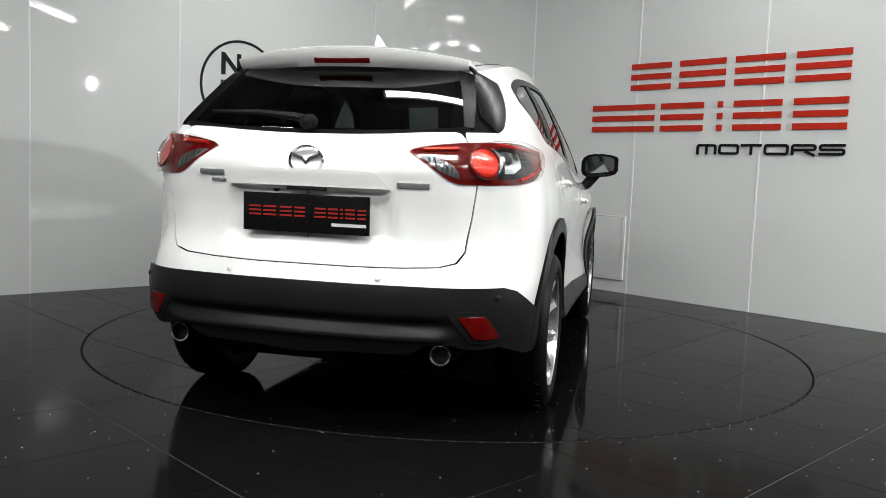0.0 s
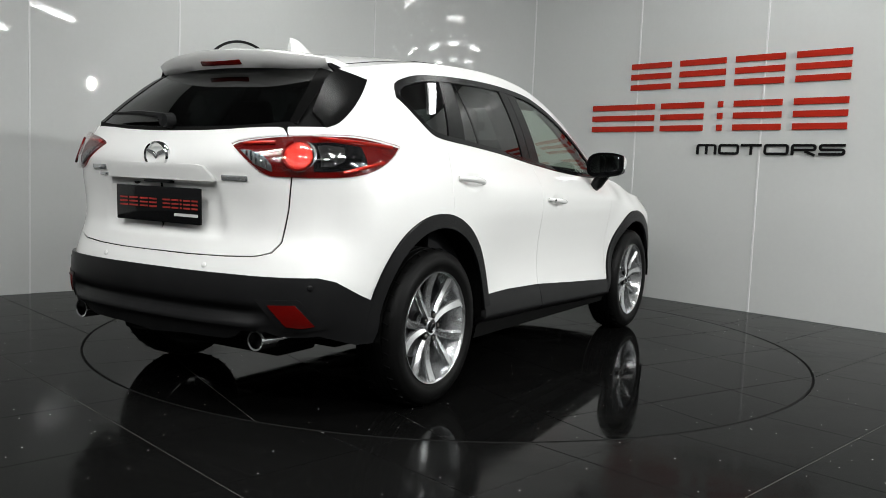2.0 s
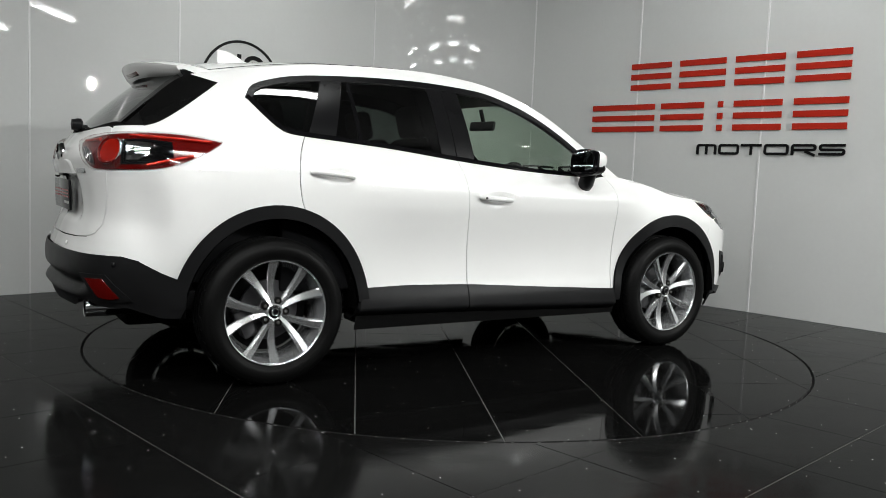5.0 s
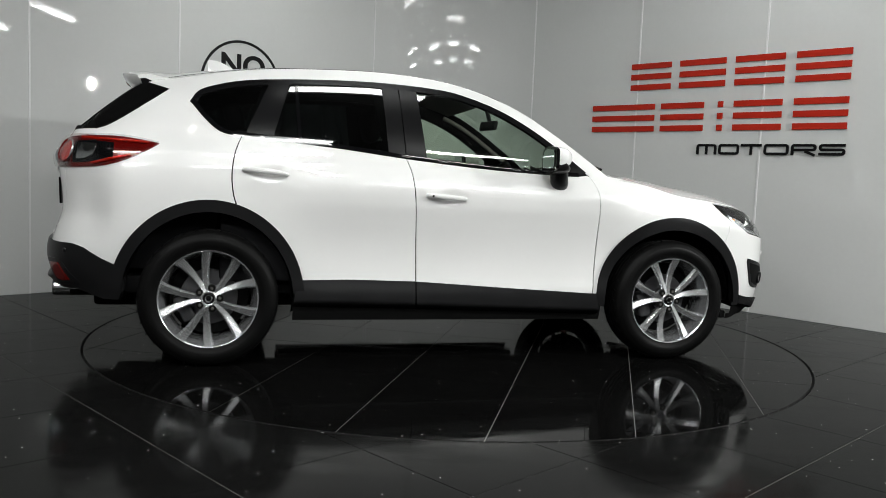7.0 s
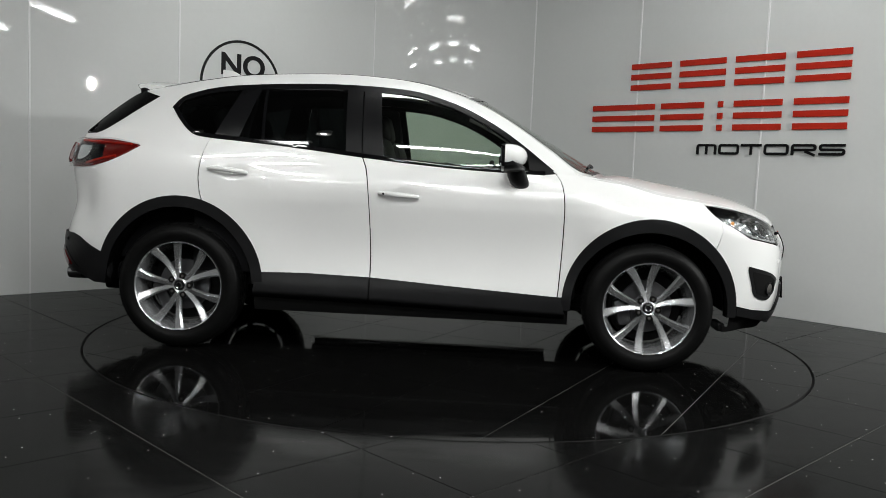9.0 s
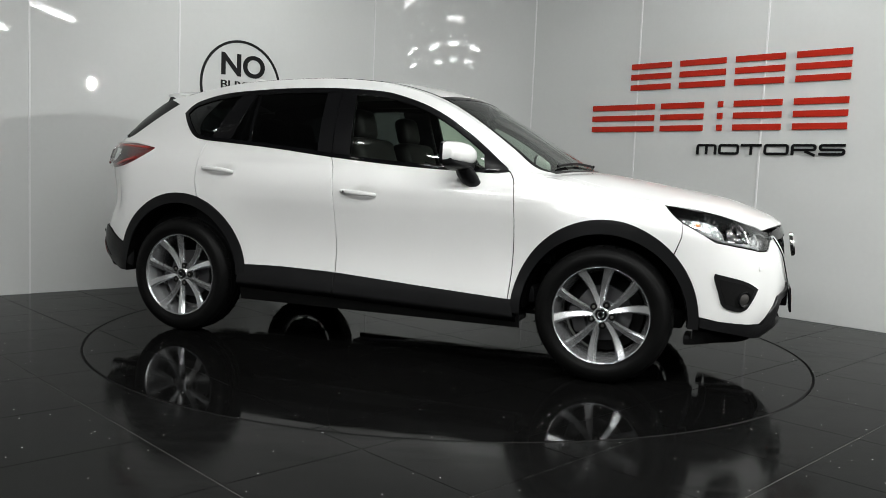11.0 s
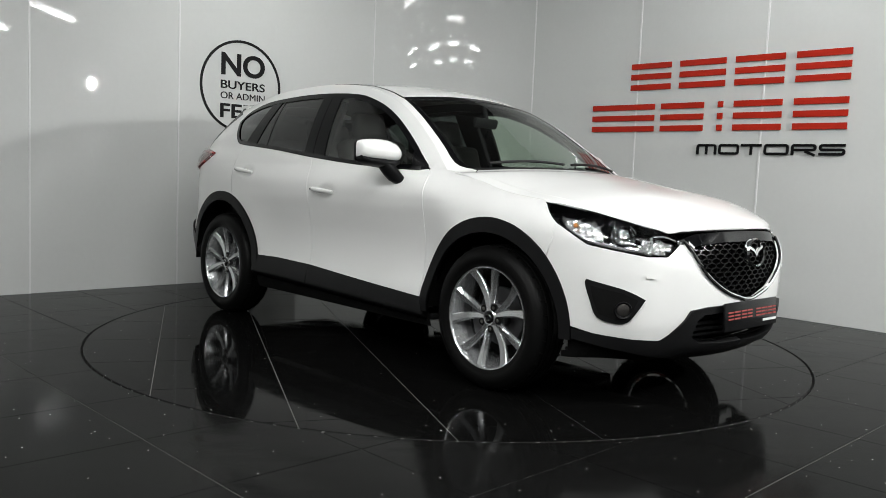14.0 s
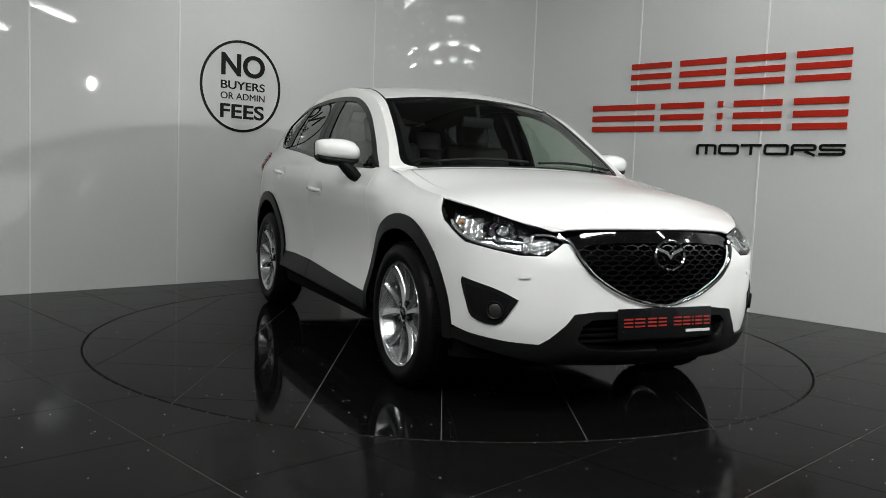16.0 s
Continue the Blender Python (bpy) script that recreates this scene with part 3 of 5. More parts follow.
def skin(a, z):
    """Points of the car's right skin, for arrays of place along it and height; y is negative on the right."""
    a, z = np.asarray(a, float), np.asarray(z, float)
    r, e = RING(a), 1e-3
    d = RING(np.minimum(a + e, AMAX))[:, :2] - RING(np.maximum(a - e, 0))[:, :2]
    d /= np.linalg.norm(d, axis=1)[:, None]
    nx, nh = d[:, 1], -d[:, 0]
    offs = r[:, 5:]

    def prof(zz):
        i = np.clip(np.searchsorted(_zk, zz) - 1, 0, len(_zk) - 2)
        ii = np.arange(len(zz))
        g = lambda j: offs[ii, np.clip(j, 0, len(_zk) - 1)]
        h = _zk[i + 1] - _zk[i]
        t = np.clip((zz - _zk[i]) / h, -0.5, 1.5)
        p0, p1, p2, p3 = g(i - 1), g(i), g(i + 1), g(i + 2)
        return 0.5 * (2 * p1 + (p2 - p0) * t + (2 * p0 - 5 * p1 + 4 * p2 - p3) * t ** 2 + (3 * p1 - p0 - 3 * p2 + p3) * t ** 3)

    zt = r[:, 4]
    zl = np.minimum(z, zt)
    o, ot = prof(zl), prof(zt)
    x, h = r[:, 0] + nx * o, r[:, 1] + nh * o
    cx, ch = r[:, 2] - (r[:, 0] + nx * ot), r[:, 3] - (r[:, 1] + nh * ot)
    w = np.clip((zl - (zt - 0.16)) / 0.16, 0, 1)
    w = w * w * (2 - w)
    x, h = x + cx * w, h + ch * w
    up = z > zt
    if up.any():
        xs = r[:, 2]
        hr = np.interp(-xs, -_rs[:, 0], _rs[:, 1])
        zr = np.interp(-xs, -_rs[:, 0], _rs[:, 2])
        t = np.clip((z - zt) / np.maximum(zr - zt, 1e-3), 0, 1.05)
        hh = r[:, 3] + (hr - r[:, 3]) * t + 0.026 * 4 * t * (1 - t) * np.clip((zr - zt) / 0.3, 0, 1)
        x, h = np.where(up, xs, x), np.where(up, hh, h)
    return np.stack([x, -h, z], -1)


def skin_normal(a, z):
    e = 4e-3
    da = skin(np.minimum(a + e, AMAX), z) - skin(np.maximum(a - e, 0), z)
    dz = skin(a, z + e) - skin(a, z - e)
    n = np.cross(da, dz)
    n /= np.maximum(np.linalg.norm(n, axis=1), 1e-9)[:, None]
    # outward: away from the middle
    p = skin(a, z)
    s = np.sign(np.sum(n * np.stack([p[:, 0] * 0.15, p[:, 1], (z - 0.7) * 0.2], -1), 1))
    front = np.abs(p[:, 1]) < 0.45
    s = np.where(front, np.sign(n[:, 0] * p[:, 0]), s)
    return n * np.where(s == 0, 1, s)[:, None]


# top strip: hood, windscreen, roof and rear screen, from edge (s=0) to middle (s=1)
TOPROWS = [((2.115, .505, .842), (2.225, .868)), ((2.02, .64, .885), (2.13, .925)), ((1.76, .785, .952), (1.90, 1.006)), ((1.40, .817, .998), (1.56, 1.066)),
           ((1.10, .817, 1.070), (1.28, 1.112)), ((.93, .800, 1.098), (1.13, 1.130)), ((.75, .735, 1.238), (.87, 1.272)), ((.47, .672, 1.424), (.58, 1.440)),
           ((.26, .642, 1.522), (.345, 1.567)), ((.05, .622, 1.586), (.10, 1.630)), ((-.16, .612, 1.620), (-.12, 1.658)), ((-.5, .606, 1.638), (-.5, 1.682)),
           ((-1.0, .597, 1.618), (-1.0, 1.670)), ((-1.3, .582, 1.580), (-1.3, 1.642)), ((-1.55, .562, 1.532), (-1.56, 1.612)), ((-1.72, .552, 1.495), (-1.71, 1.573)),
           ((-1.88, .592, 1.375), (-1.91, 1.42)), ((-2.03, .620, 1.240), (-2.125, 1.212))]
TOPS = Spline(np.arange(len(TOPROWS)), [[*e, *c] for e, c in TOPROWS])
U_COWL, U_ROOF, U_REAR, U_END = 5.0, 8.0, 15.0, 17.0


def top_skin(u, s):
    u, s = np.asarray(u, float), np.asarray(s, float)
    r = TOPS(u)
    hood = np.clip(U_COWL - u, 0, 1)
    k = 1 - (1 - s) ** (2.0 + 0.9 * hood)
    q = 1 - (1 - s) ** 2
    return np.stack([r[:, 0] + (r[:, 3] - r[:, 0]) * q, -r[:, 1] * (1 - s), r[:, 2] + (r[:, 4] - r[:, 2]) * k], -1)


def top_normal(u, s):
    e = 1e-2
    du = top_skin(np.minimum(u + e, U_END), s) - top_skin(np.maximum(u - e, 0), s)
    ds = top_skin(u, np.minimum(s + e, 1)) - top_skin(u, np.maximum(s - e, 0))
    n = np.cross(du, ds)
    n /= np.maximum(np.linalg.norm(n, axis=1), 1e-9)[:, None]
    return n * np.where(n[:, 2] < 0, -1, 1)[:, None]


def inside_poly(x, z, poly):
    c = False
    for (x0, z0), (x1, z1) in zip(poly, poly[1:] + poly[:1]):
        if (z0 > z) != (z1 > z) and x < (x1 - x0) * (z - z0) / (z1 - z0) + x0:
            c = not c
    return c


def tessellate(poly, step_a, step_z):
    """A flat outline filled with small triangles on a grid of the given steps."""
    sc = np.array([1 / step_a, 1 / step_z])
    pts = np.array([tuple(p) for p in poly], float) * sc
    ring = []
    for p, q in zip(pts, np.roll(pts, -1, 0)):
        n = max(1, int(math.ceil(np.linalg.norm(q - p))))
        if np.linalg.norm(q - p) < 1e-4:
            continue
        ring += [tuple(p + (q - p) * t) for t in np.linspace(0, 1, n + 1)[:-1]]
    rp = np.array(ring)
    lo, hi = rp.min(0), rp.max(0)
    gx, gz = np.meshgrid(np.arange(math.ceil(lo[0]), hi[0]), np.arange(math.ceil(lo[1]), hi[1]))
    g = np.stack([gx.ravel(), gz.ravel()], -1)
    if len(g):
        nx = np.roll(rp, -1, 0)
        ok = np.zeros(len(g), bool)
        for (x0, z0), (x1, z1) in zip(rp, nx):
            if z0 != z1:
                ok ^= ((z0 > g[:, 1]) != (z1 > g[:, 1])) & (g[:, 0] < (x1 - x0) * (g[:, 1] - z0) / (z1 - z0) + x0)
        d = np.min(np.linalg.norm(g[:, None, :] - rp[None], axis=2), axis=1)
        g = g[ok & (d > 0.45)]
    verts = [Vector(p) for p in ring] + [Vector(p) for p in g]
    n = len(ring)
    ov, oe, of, _, _, _ = geometry.delaunay_2d_cdt(verts, [(i, (i + 1) % n) for i in range(n)], [], 1, 1e-5)
    uv = np.array([tuple(v) for v in ov])
    faces = []
    for f in of:
        c = uv[list(f)].mean(0)
        if inside_poly(c[0], c[1], ring):
            faces.append(list(f))
    used = sorted({i for f in faces for i in f})
    remap = {o: k for k, o in enumerate(used)}
    faces = [[remap[i] for i in f] for f in faces]
    count = {}
    for f in faces:
        for i in range(len(f)):
            e = tuple(sorted((f[i], f[(i + 1) % len(f)])))
            count[e] = count.get(e, 0) + 1
    return uv[used] / sc, faces, [e for e, c in count.items() if c == 1]


def panel_mesh(name, poly, material, off=0.0, thick=0.012, side=1, both=False, fn=skin, nf=skin_normal, step=(0.035, 0.03), ease=0.0015, rim_out=0.0, shape=None):
    """A sheet of the car's skin inside an outline, with its own edge. side -1 gives the left twin; both joins the two."""
    uv, faces, edges = tessellate(poly, *step)
    nv = len(uv)
    p, n = fn(uv[:, 0], uv[:, 1]), nf(uv[:, 0], uv[:, 1])
    lift = off if shape is None else off + shape(uv[:, 0], uv[:, 1])
    top = p + n * (lift[:, None] if shape is not None else lift)
    if shape is not None:
        acc = np.zeros_like(top)
        for f in faces:
            g = np.cross(top[f[1]] - top[f[0]], top[f[2]] - top[f[0]])
            acc[f] += g if g @ n[f[0]] >= 0 else -g
        n = acc / np.maximum(np.linalg.norm(acc, axis=1), 1e-12)[:, None]
    if both:
        centre = np.abs(p[:, 1]) < 2e-3
        top[centre, 1] = 0.0
        n[centre, 1] = 0.0
        n /= np.maximum(np.linalg.norm(n, axis=1), 1e-12)[:, None]
    rim = sorted({i for e in edges for i in e})
    idx = {v: nv + k for k, v in enumerate(rim)}
    idx2 = {v: nv + len(rim) + k for k, v in enumerate(rim)}
    edge_pts = top[rim] - n[rim] * ease
    low = p[rim] + n[rim] * (off - thick)
    base = top.copy()
    verts = np.vstack([base, edge_pts, low])
    # face winding from the analytic normal
    out_faces = []
    for f in faces:
        a, b, c = (top[f[0]], top[f[1]], top[f[2]])
        g = np.cross(b - a, c - a)
        out_faces.append(f if g @ n[f[0]] >= 0 else f[::-1])
    half = {}
    for f in out_faces:
        for i in range(len(f)):
            half[(f[i], f[(i + 1) % len(f)])] = True
    if both:
        edges = [e for e in edges if max(abs(p[e[0]][1]), abs(p[e[1]][1])) > 1e-3]
    for a, b in edges:
        if (a, b) not in half:
            a, b = b, a
        out_faces.append([b, a, idx[a], idx[b]])
        out_faces.append([idx[b], idx[a], idx2[a], idx2[b]])
    nn = np.vstack([n, n[rim], n[rim]])
    # edge normals lean outwards
    mid = top.mean(0)
    lean = top[rim] - mid
    lean -= n[rim] * np.sum(lean * n[rim], 1)[:, None]
    lean /= np.maximum(np.linalg.norm(lean, axis=1), 1e-9)[:, None]
    nn[nv:nv + len(rim)] = (n[rim] + lean * 0.8) / 1.28
    nn[nv + len(rim):] = lean
    sets = []
    if both or side == 1:
        sets.append((verts, out_faces, nn))
    if both or side == -1:
        mv, mn = verts * [1, -1, 1], nn * [1, -1, 1]
        sets.append((mv, [f[::-1] for f in out_faces], mn))
    allv, allf, alln, base_i = [], [], [], 0
    for v, f, q in sets:
        allv += [tuple(x) for x in v]
        allf += [[i + base_i for i in g] for g in f]
        alln += [tuple(x) for x in q]
        base_i += len(v)
    me = bpy.data.meshes.new(name)
    me.from_pydata(allv, [], allf)
    me.update()
    me.polygons.foreach_set("use_smooth", [True] * len(me.polygons))
    me.normals_split_custom_set_from_vertices(alln)
    me.materials.append(material)
    return me


def strip_poly(line, width, closed=False):
    """The outline of a band along a flat line."""
    p = [Vector(q) for q in line]
    l, r = [], []
    for i in range(len(p)):
        d = (p[min(i + 1, len(p) - 1)] - p[max(i - 1, 0)]).normalized()
        n = Vector((-d.y, d.x)) * width / 2
        l.append(tuple(p[i] + n))
        r.append(tuple(p[i] - n))
    return l + r[::-1]


def rod_on_skin(line, radius, off=0.0, n=8, side=1, fn=skin, nf=skin_normal):
    """A round bead that follows a line on the skin."""
    a = np.array(line, float)
    p = fn(a[:, 0], a[:, 1]) + nf(a[:, 0], a[:, 1]) * off
    return tube_bm([(q[0], q[1] * side, q[2]) for q in p], radius, n)


def curve2(points, n):
    return [tuple(q) for q in smooth_curve(points, n)]


def S(points):
    """Side outline in x, z as places on the skin."""
    return [(A(x), z) for x, z in points]


CAR = tagged(new("car"), "white five-door sport utility car with black lower cladding on the turntable", "car")


def twin(name, poly, material, label="", parents=None, **kw):
    """The same panel on both sides, as two parts."""
    obs = []
    for k, sd in enumerate((1, -1)):
        me = panel_mesh(name, poly, material, side=sd, **kw)
        ob = part(name, me, material, parents[k] if parents else CAR, label)
        obs.append(ob)
    return obs


HUBS = (-1.35, 1.35)


def arch(xc, rx, rz, lo, n=40, zc=0.357):
    """Outline over a wheel from front to rear, down to lo."""
    q0 = math.asin((lo - zc) / rz)
    return [(xc + rx * math.cos(q), zc + rz * math.sin(q)) for q in np.linspace(q0, math.pi - q0, n)]


HEADLAMP = [(A(1.658), .948)] + [(a, top_z(a) - .004) for a in np.linspace(A(1.72), AF(.50), 14)] + [(AF(.468), .806), (AF(.50), .782), (AF(.56), .742), (AF(.66), .742), (A(1.90), .784), (A(1.78), .855), (A(1.742), .874), (A(1.70), .906)]


def body_shell():
    """Dark inner skin added behind all panels, the gaps' shade put into its colour; open at windows and wheels."""
    na, nz = 150, 46
    bm = bmesh.new()
    A_ = np.linspace(0, AMAX, na)
    dlo = [(-1.44, 1.40), (-1.38, 1.47), (-1.1, 1.53), (-.6, 1.555), (-.3, 1.555), (.05, 1.510), (.26, 1.44), (.43, 1.355), (.59, 1.245), (.72, 1.125), (.1, 1.125), (-.6, 1.20), (-1.2, 1.245), (-1.33, 1.28)]
    zu = []
    for a in A_:
        r = RING(np.array([a]))[0]
        zu.append(max(r[4], rail_z(r[2])) if -2.03 <= r[2] <= .93 else r[4])
    for sd in (1, -1):
        grid = []
        for a, zt in zip(A_, zu):
            zz = np.linspace(0.24, zt, nz)
            p = skin(np.full(nz, a), zz) - skin_normal(np.full(nz, a), zz) * 0.016
            grid.append([bm.verts.new((q[0], q[1] * sd, q[2])) for q in p])
        for i in range(na - 1):
            for j in range(nz - 1):
                f = (grid[i][j], grid[i + 1][j], grid[i + 1][j + 1], grid[i][j + 1])
                c = sum((v.co for v in f), Vector()) / 4
                if any(((c.x - h) / .45) ** 2 + ((c.z - .357) / .48) ** 2 < 1 for h in HUBS) and abs(c.y) > .5:
                    continue
                if c.z > 1.05 and inside_poly(c.x, c.z, dlo):
                    continue
                if c.x < -1.72 and c.z < .43:
                    continue
                if c.x < -2.0 and abs(c.y) < .5 and .74 < c.z < 1.03:
                    continue
                if c.x > 2.0 and abs(c.y) < .46 and .34 < c.z < .86:
                    continue
                if c.x > 1.6 and inside_poly((A_[i] + A_[i + 1]) / 2, c.z, HEADLAMP):
                    continue
                bm.faces.new(f)
    us = np.linspace(0, U_END, 120)
    for sd in (1, -1):
        grid = []
        for u in us:
            s = np.linspace(0, 1, 14)
            p = top_skin(np.full(14, u), s) - top_normal(np.full(14, u), s) * 0.016
            grid.append([bm.verts.new((q[0], q[1] * sd, q[2])) for q in p])
        for i in range(len(us) - 1):
            for j in range(13):
                um = (us[i] + us[i + 1]) / 2
                if (U_COWL + .12 < um < U_ROOF - .15 or U_REAR + .1 < um < U_END - .12) and j >= 2:
                    continue
                bm.faces.new((grid[i][j], grid[i + 1][j], grid[i + 1][j + 1], grid[i][j + 1]))
    part("inner_shell", bm, LINER, CAR)


# shut lines and outlines in side view
SEAM_F = curve2([(.80, 1.097), (.835, 1.04), (.852, .91), (.852, .67), (.842, .47), (.836, .405)], 14)
SEAM_B = curve2([(-.305, 1.150), (-.272, 1.06), (-.25, .87), (-.236, .60), (-.234, .465)], 12)
SEAM_R = curve2([(-1.195, 1.232), (-1.228, 1.14), (-1.242, 1.02), (-1.232, .92), (-1.218, .875)], 10)
DLO_TOP = curve2([(-1.455, 1.405), (-1.41, 1.470), (-1.30, 1.510), (-1.20, 1.532), (-1.05, 1.549), (-.73, 1.567), (-.40, 1.570), (-.08, 1.552), (.09, 1.516), (.258, 1.458), (.425, 1.372), (.59, 1.262), (.75, 1.137), (.815, 1.092)], 40)
DLO_BOT = curve2([(.815, 1.092), (.52, 1.098), (.14, 1.116), (-.3, 1.152), (-.68, 1.192), (-1.0, 1.218), (-1.2, 1.233), (-1.30, 1.252), (-1.38, 1.318), (-1.455, 1.405)], 34)
SILL_TOP = [(-.87, .465), (-.61, .470), (-.24, .463), (.31, .43), (.84, .402)]
G = 0.0034
# where the white rear pillar meets the dark corner beside the rear screen
REAR_EDGE = curve2([(-1.579, 1.472), (-1.667, 1.404), (-1.776, 1.322), (-1.874, 1.262), (-1.955, 1.236)], 14)


def shift(line, dx, dz=0.0):
    return [(x + dx, z + dz) for x, z in line]


def sill_z(x):
    return float(np.interp(x, [p[0] for p in SILL_TOP], [p[1] for p in SILL_TOP]))


def belt_z(x):
    xs = sorted(DLO_BOT)
    return float(np.interp(x, [p[0] for p in xs], [p[1] for p in xs]))


def build_panels():
    body_shell()

    def cups(a, z):
        """Hollows behind the door handles."""
        xx, out = np.interp(a, _ta, _tr[:, 0]), 0.0
        for cx, cz in ((-.052, .943), (-1.04, 1.040)):
            out = out - .0135 * np.clip(1 - ((xx - cx) / .090) ** 2 - ((z - cz) / .040) ** 2, 0, 1) ** .7
        return out

    # front doors
    top = [(x, belt_z(x) - .004) for x in np.linspace(-.30, .79, 20)]
    poly = shift(SEAM_B[::-1], G) + top[1:-1] + shift(SEAM_F, -G) + [(x, sill_z(x) - .01) for x in np.linspace(.83, -.23, 14)]
    fd = twin("front_door", S(poly), PAINT, step=(.022, .014), shape=cups)
    # rear doors, cut by the wheel arch
    top = [(x, belt_z(x) - .004) for x in np.linspace(-1.19, -.32, 18)]
    ar = [p for p in arch(-1.35, .475, .505, .46, 60) if p[0] > -1.21][::-1]
    poly = shift(SEAM_R[::-1], G) + top[1:-1] + shift(SEAM_B, -G) + [(x, sill_z(x) - .01) for x in np.linspace(-.25, -.86, 8)] + ar[::-1]
    poly = [p for i, p in enumerate(poly) if i == 0 or (Vector(p) - Vector(poly[i - 1])).length > .004]
    rd = twin("rear_door", S(poly), PAINT, step=(.022, .014), shape=cups)
    # front wings
    topw = [(x, top_z(A(x)) - .001) for x in np.linspace(.84, 1.66, 24)]
    ar = arch(1.35, .475, .488, .402, 50)
    poly = shift(SEAM_F[::-1], G) + topw[1:-1] + [(1.652, .950), (1.662, .938), (1.70, .902), (1.738, .872), (1.732, .80), (1.712, .745), (1.697, .706)] + [p for p in ar if p[0] < 1.69]
    twin("front_wing", S(poly), PAINT)
    # rear quarter with roof side and screen pillar
    ar = [p for p in arch(-1.35, .475, .505, .50, 60) if p[0] < -1.235]
    cant = [(x, rail_z(x) - .0015) for x in np.linspace(.925, -1.69, 54)]
    rear_top = [(A(x), z) for x, z in REAR_EDGE]
    quarter = (S([(.926, 1.1005), (.835, 1.0985), (.826, 1.091)] + DLO_TOP[::-1][1:] + [(-1.385, 1.312), (-1.305, 1.246), (-1.195 - G, 1.228)])
               + S(shift(SEAM_R[1:], -G)) + S(ar) + S([(-1.835, .515), (-1.90, .555), (-2.0, .61)]) + [(AR(h), .628) for h in (.74, .66, .55, .4, .25, .1)] + [(AMAX, .628), (AMAX, .698)]
               + [(AR(h), z) for h, z in ((.2, .698), (.4, .702), (.54, .710), (.61, .728), (.645, .77), (.668, .90), (.678, 1.03))]
               + [(AR(.684), 1.165), (AR(.685), 1.210), (AR(.692), 1.229)] + rear_top[::-1] + S(cant[::-1]))
    twin("body_side", quarter, PAINT, step=(.035, .03))
    # tailgate, lower part
    gate = [(AMAX, .703)] + [(AR(h), z) for h, z in ((.2, .703), (.4, .707), (.535, .715), (.604, .733), (.638, .772), (.661, .90), (.671, 1.03), (.677, 1.165), (.678, 1.205), (.672, 1.223), (.655, 1.228), (.5, 1.222), (.37, 1.214), (.2, 1.208))] + [(AMAX, 1.206)]
    def dish(a, z):
        h = np.interp(a, _ta, _tr[:, 1])
        e = np.clip((.40 - .25 * (z - .77) - h) / .05, 0, 1) * np.clip((z - .765) / .05, 0, 1) * np.clip((1.0 - z) / .012, 0, 1)
        return -.020 * e
    me = panel_mesh("tailgate", gate, PAINT, both=True, step=(.025, .012), shape=dish)
    gate_ob = part("tailgate", me, PAINT, CAR)
    # bonnet and roof
    hood = [(0.03, 1.0), (0.03, .5), (0.03, .10), (.35, .055), (1, .06), (2, .075), (3, .085), (4, .09), (4.2, .10), (4.5, .13), (4.84, .18), (4.90, .4), (4.92, .6), (4.93, 1.0)]
    part("bonnet", panel_mesh("bonnet", [(u, s) for u, s in hood], PAINT, both=True, fn=top_skin, nf=top_normal, step=(.12, .06)), PAINT, CAR)
    crest = [(0.0, 0.0), (0.0, .092), (.35, .049), (1, .054), (2, .069), (3, .079), (4, .084), (4.2, .094), (4.5, .124), (4.84, .174), (4.975, .16), (4.975, 0.0)]
    twin("wing_crest", crest, PAINT, fn=top_skin, nf=top_normal, step=(.12, .03))
    pillar = [(4.98, 0.0), (4.98, .16), (5.06, .125), (5.16, .098), (5.32, .078), (5.6, .066), (6, .062), (7, .066), (8.0, .085), (8.0, 0)]
    twin("screen_pillar", pillar, PAINT, fn=top_skin, nf=top_normal, step=(.1, .03))
    roof = [(8.0, 0), (8.0, 1.0), (15.0, 1.0), (15.0, 0)]
    part("roof", panel_mesh("roof", roof, PAINT, both=True, fn=top_skin, nf=top_normal, step=(.2, .07)), PAINT, CAR)
    ditch = [(7.9, .078), (7.9, .096), (9, .096), (12, .10), (14.3, .11), (14.3, .096), (12, .086), (9, .080)]
    twin("roof_seam", ditch, PILLARBLACK, "black strip in the roof seam", off=.0015, thick=.006, ease=.0005, fn=top_skin, nf=top_normal, step=(.2, .02))
    # front bumper skin: from the wing round to the grille
    lo = [(AF(h), z) for h, z in ((.79, .368), (.70, .350), (.56, .345), (.52, .375), (.46, .44), (.43, .485), (.33, .497), (.2, .50), (.08, .50))] + [(0.0, .50), (0.0, .527)]
    gr = [(AF(h), z) for h, z in ((.05, .530), (.2, .572), (.33, .640), (.40, .705), (.45, .79))]
    hl = [(AF(.485), .792), (AF(.56), .735), (AF(.66), .735), (A(1.90), .778), (A(1.78), .850), (A(1.742), .868)]
    rear_edge = S([(1.7375, .80), (1.7175, .742), (1.7025, .702)]) + S([p for p in ar_front(.402) if p[0] > 1.708][::-1])
    bumper = hl + rear_edge + lo + gr
    part("front_bumper", panel_mesh("front_bumper", bumper, PAINT, both=True, step=(.03, .025)), PAINT, CAR)
    # cap between headlamp, bonnet and grille
    return fd, rd, gate_ob


def ar_front(lo):
    return arch(1.35, .475, .488, lo, 50)


DOORS_F, DOORS_R, GATE = build_panels()


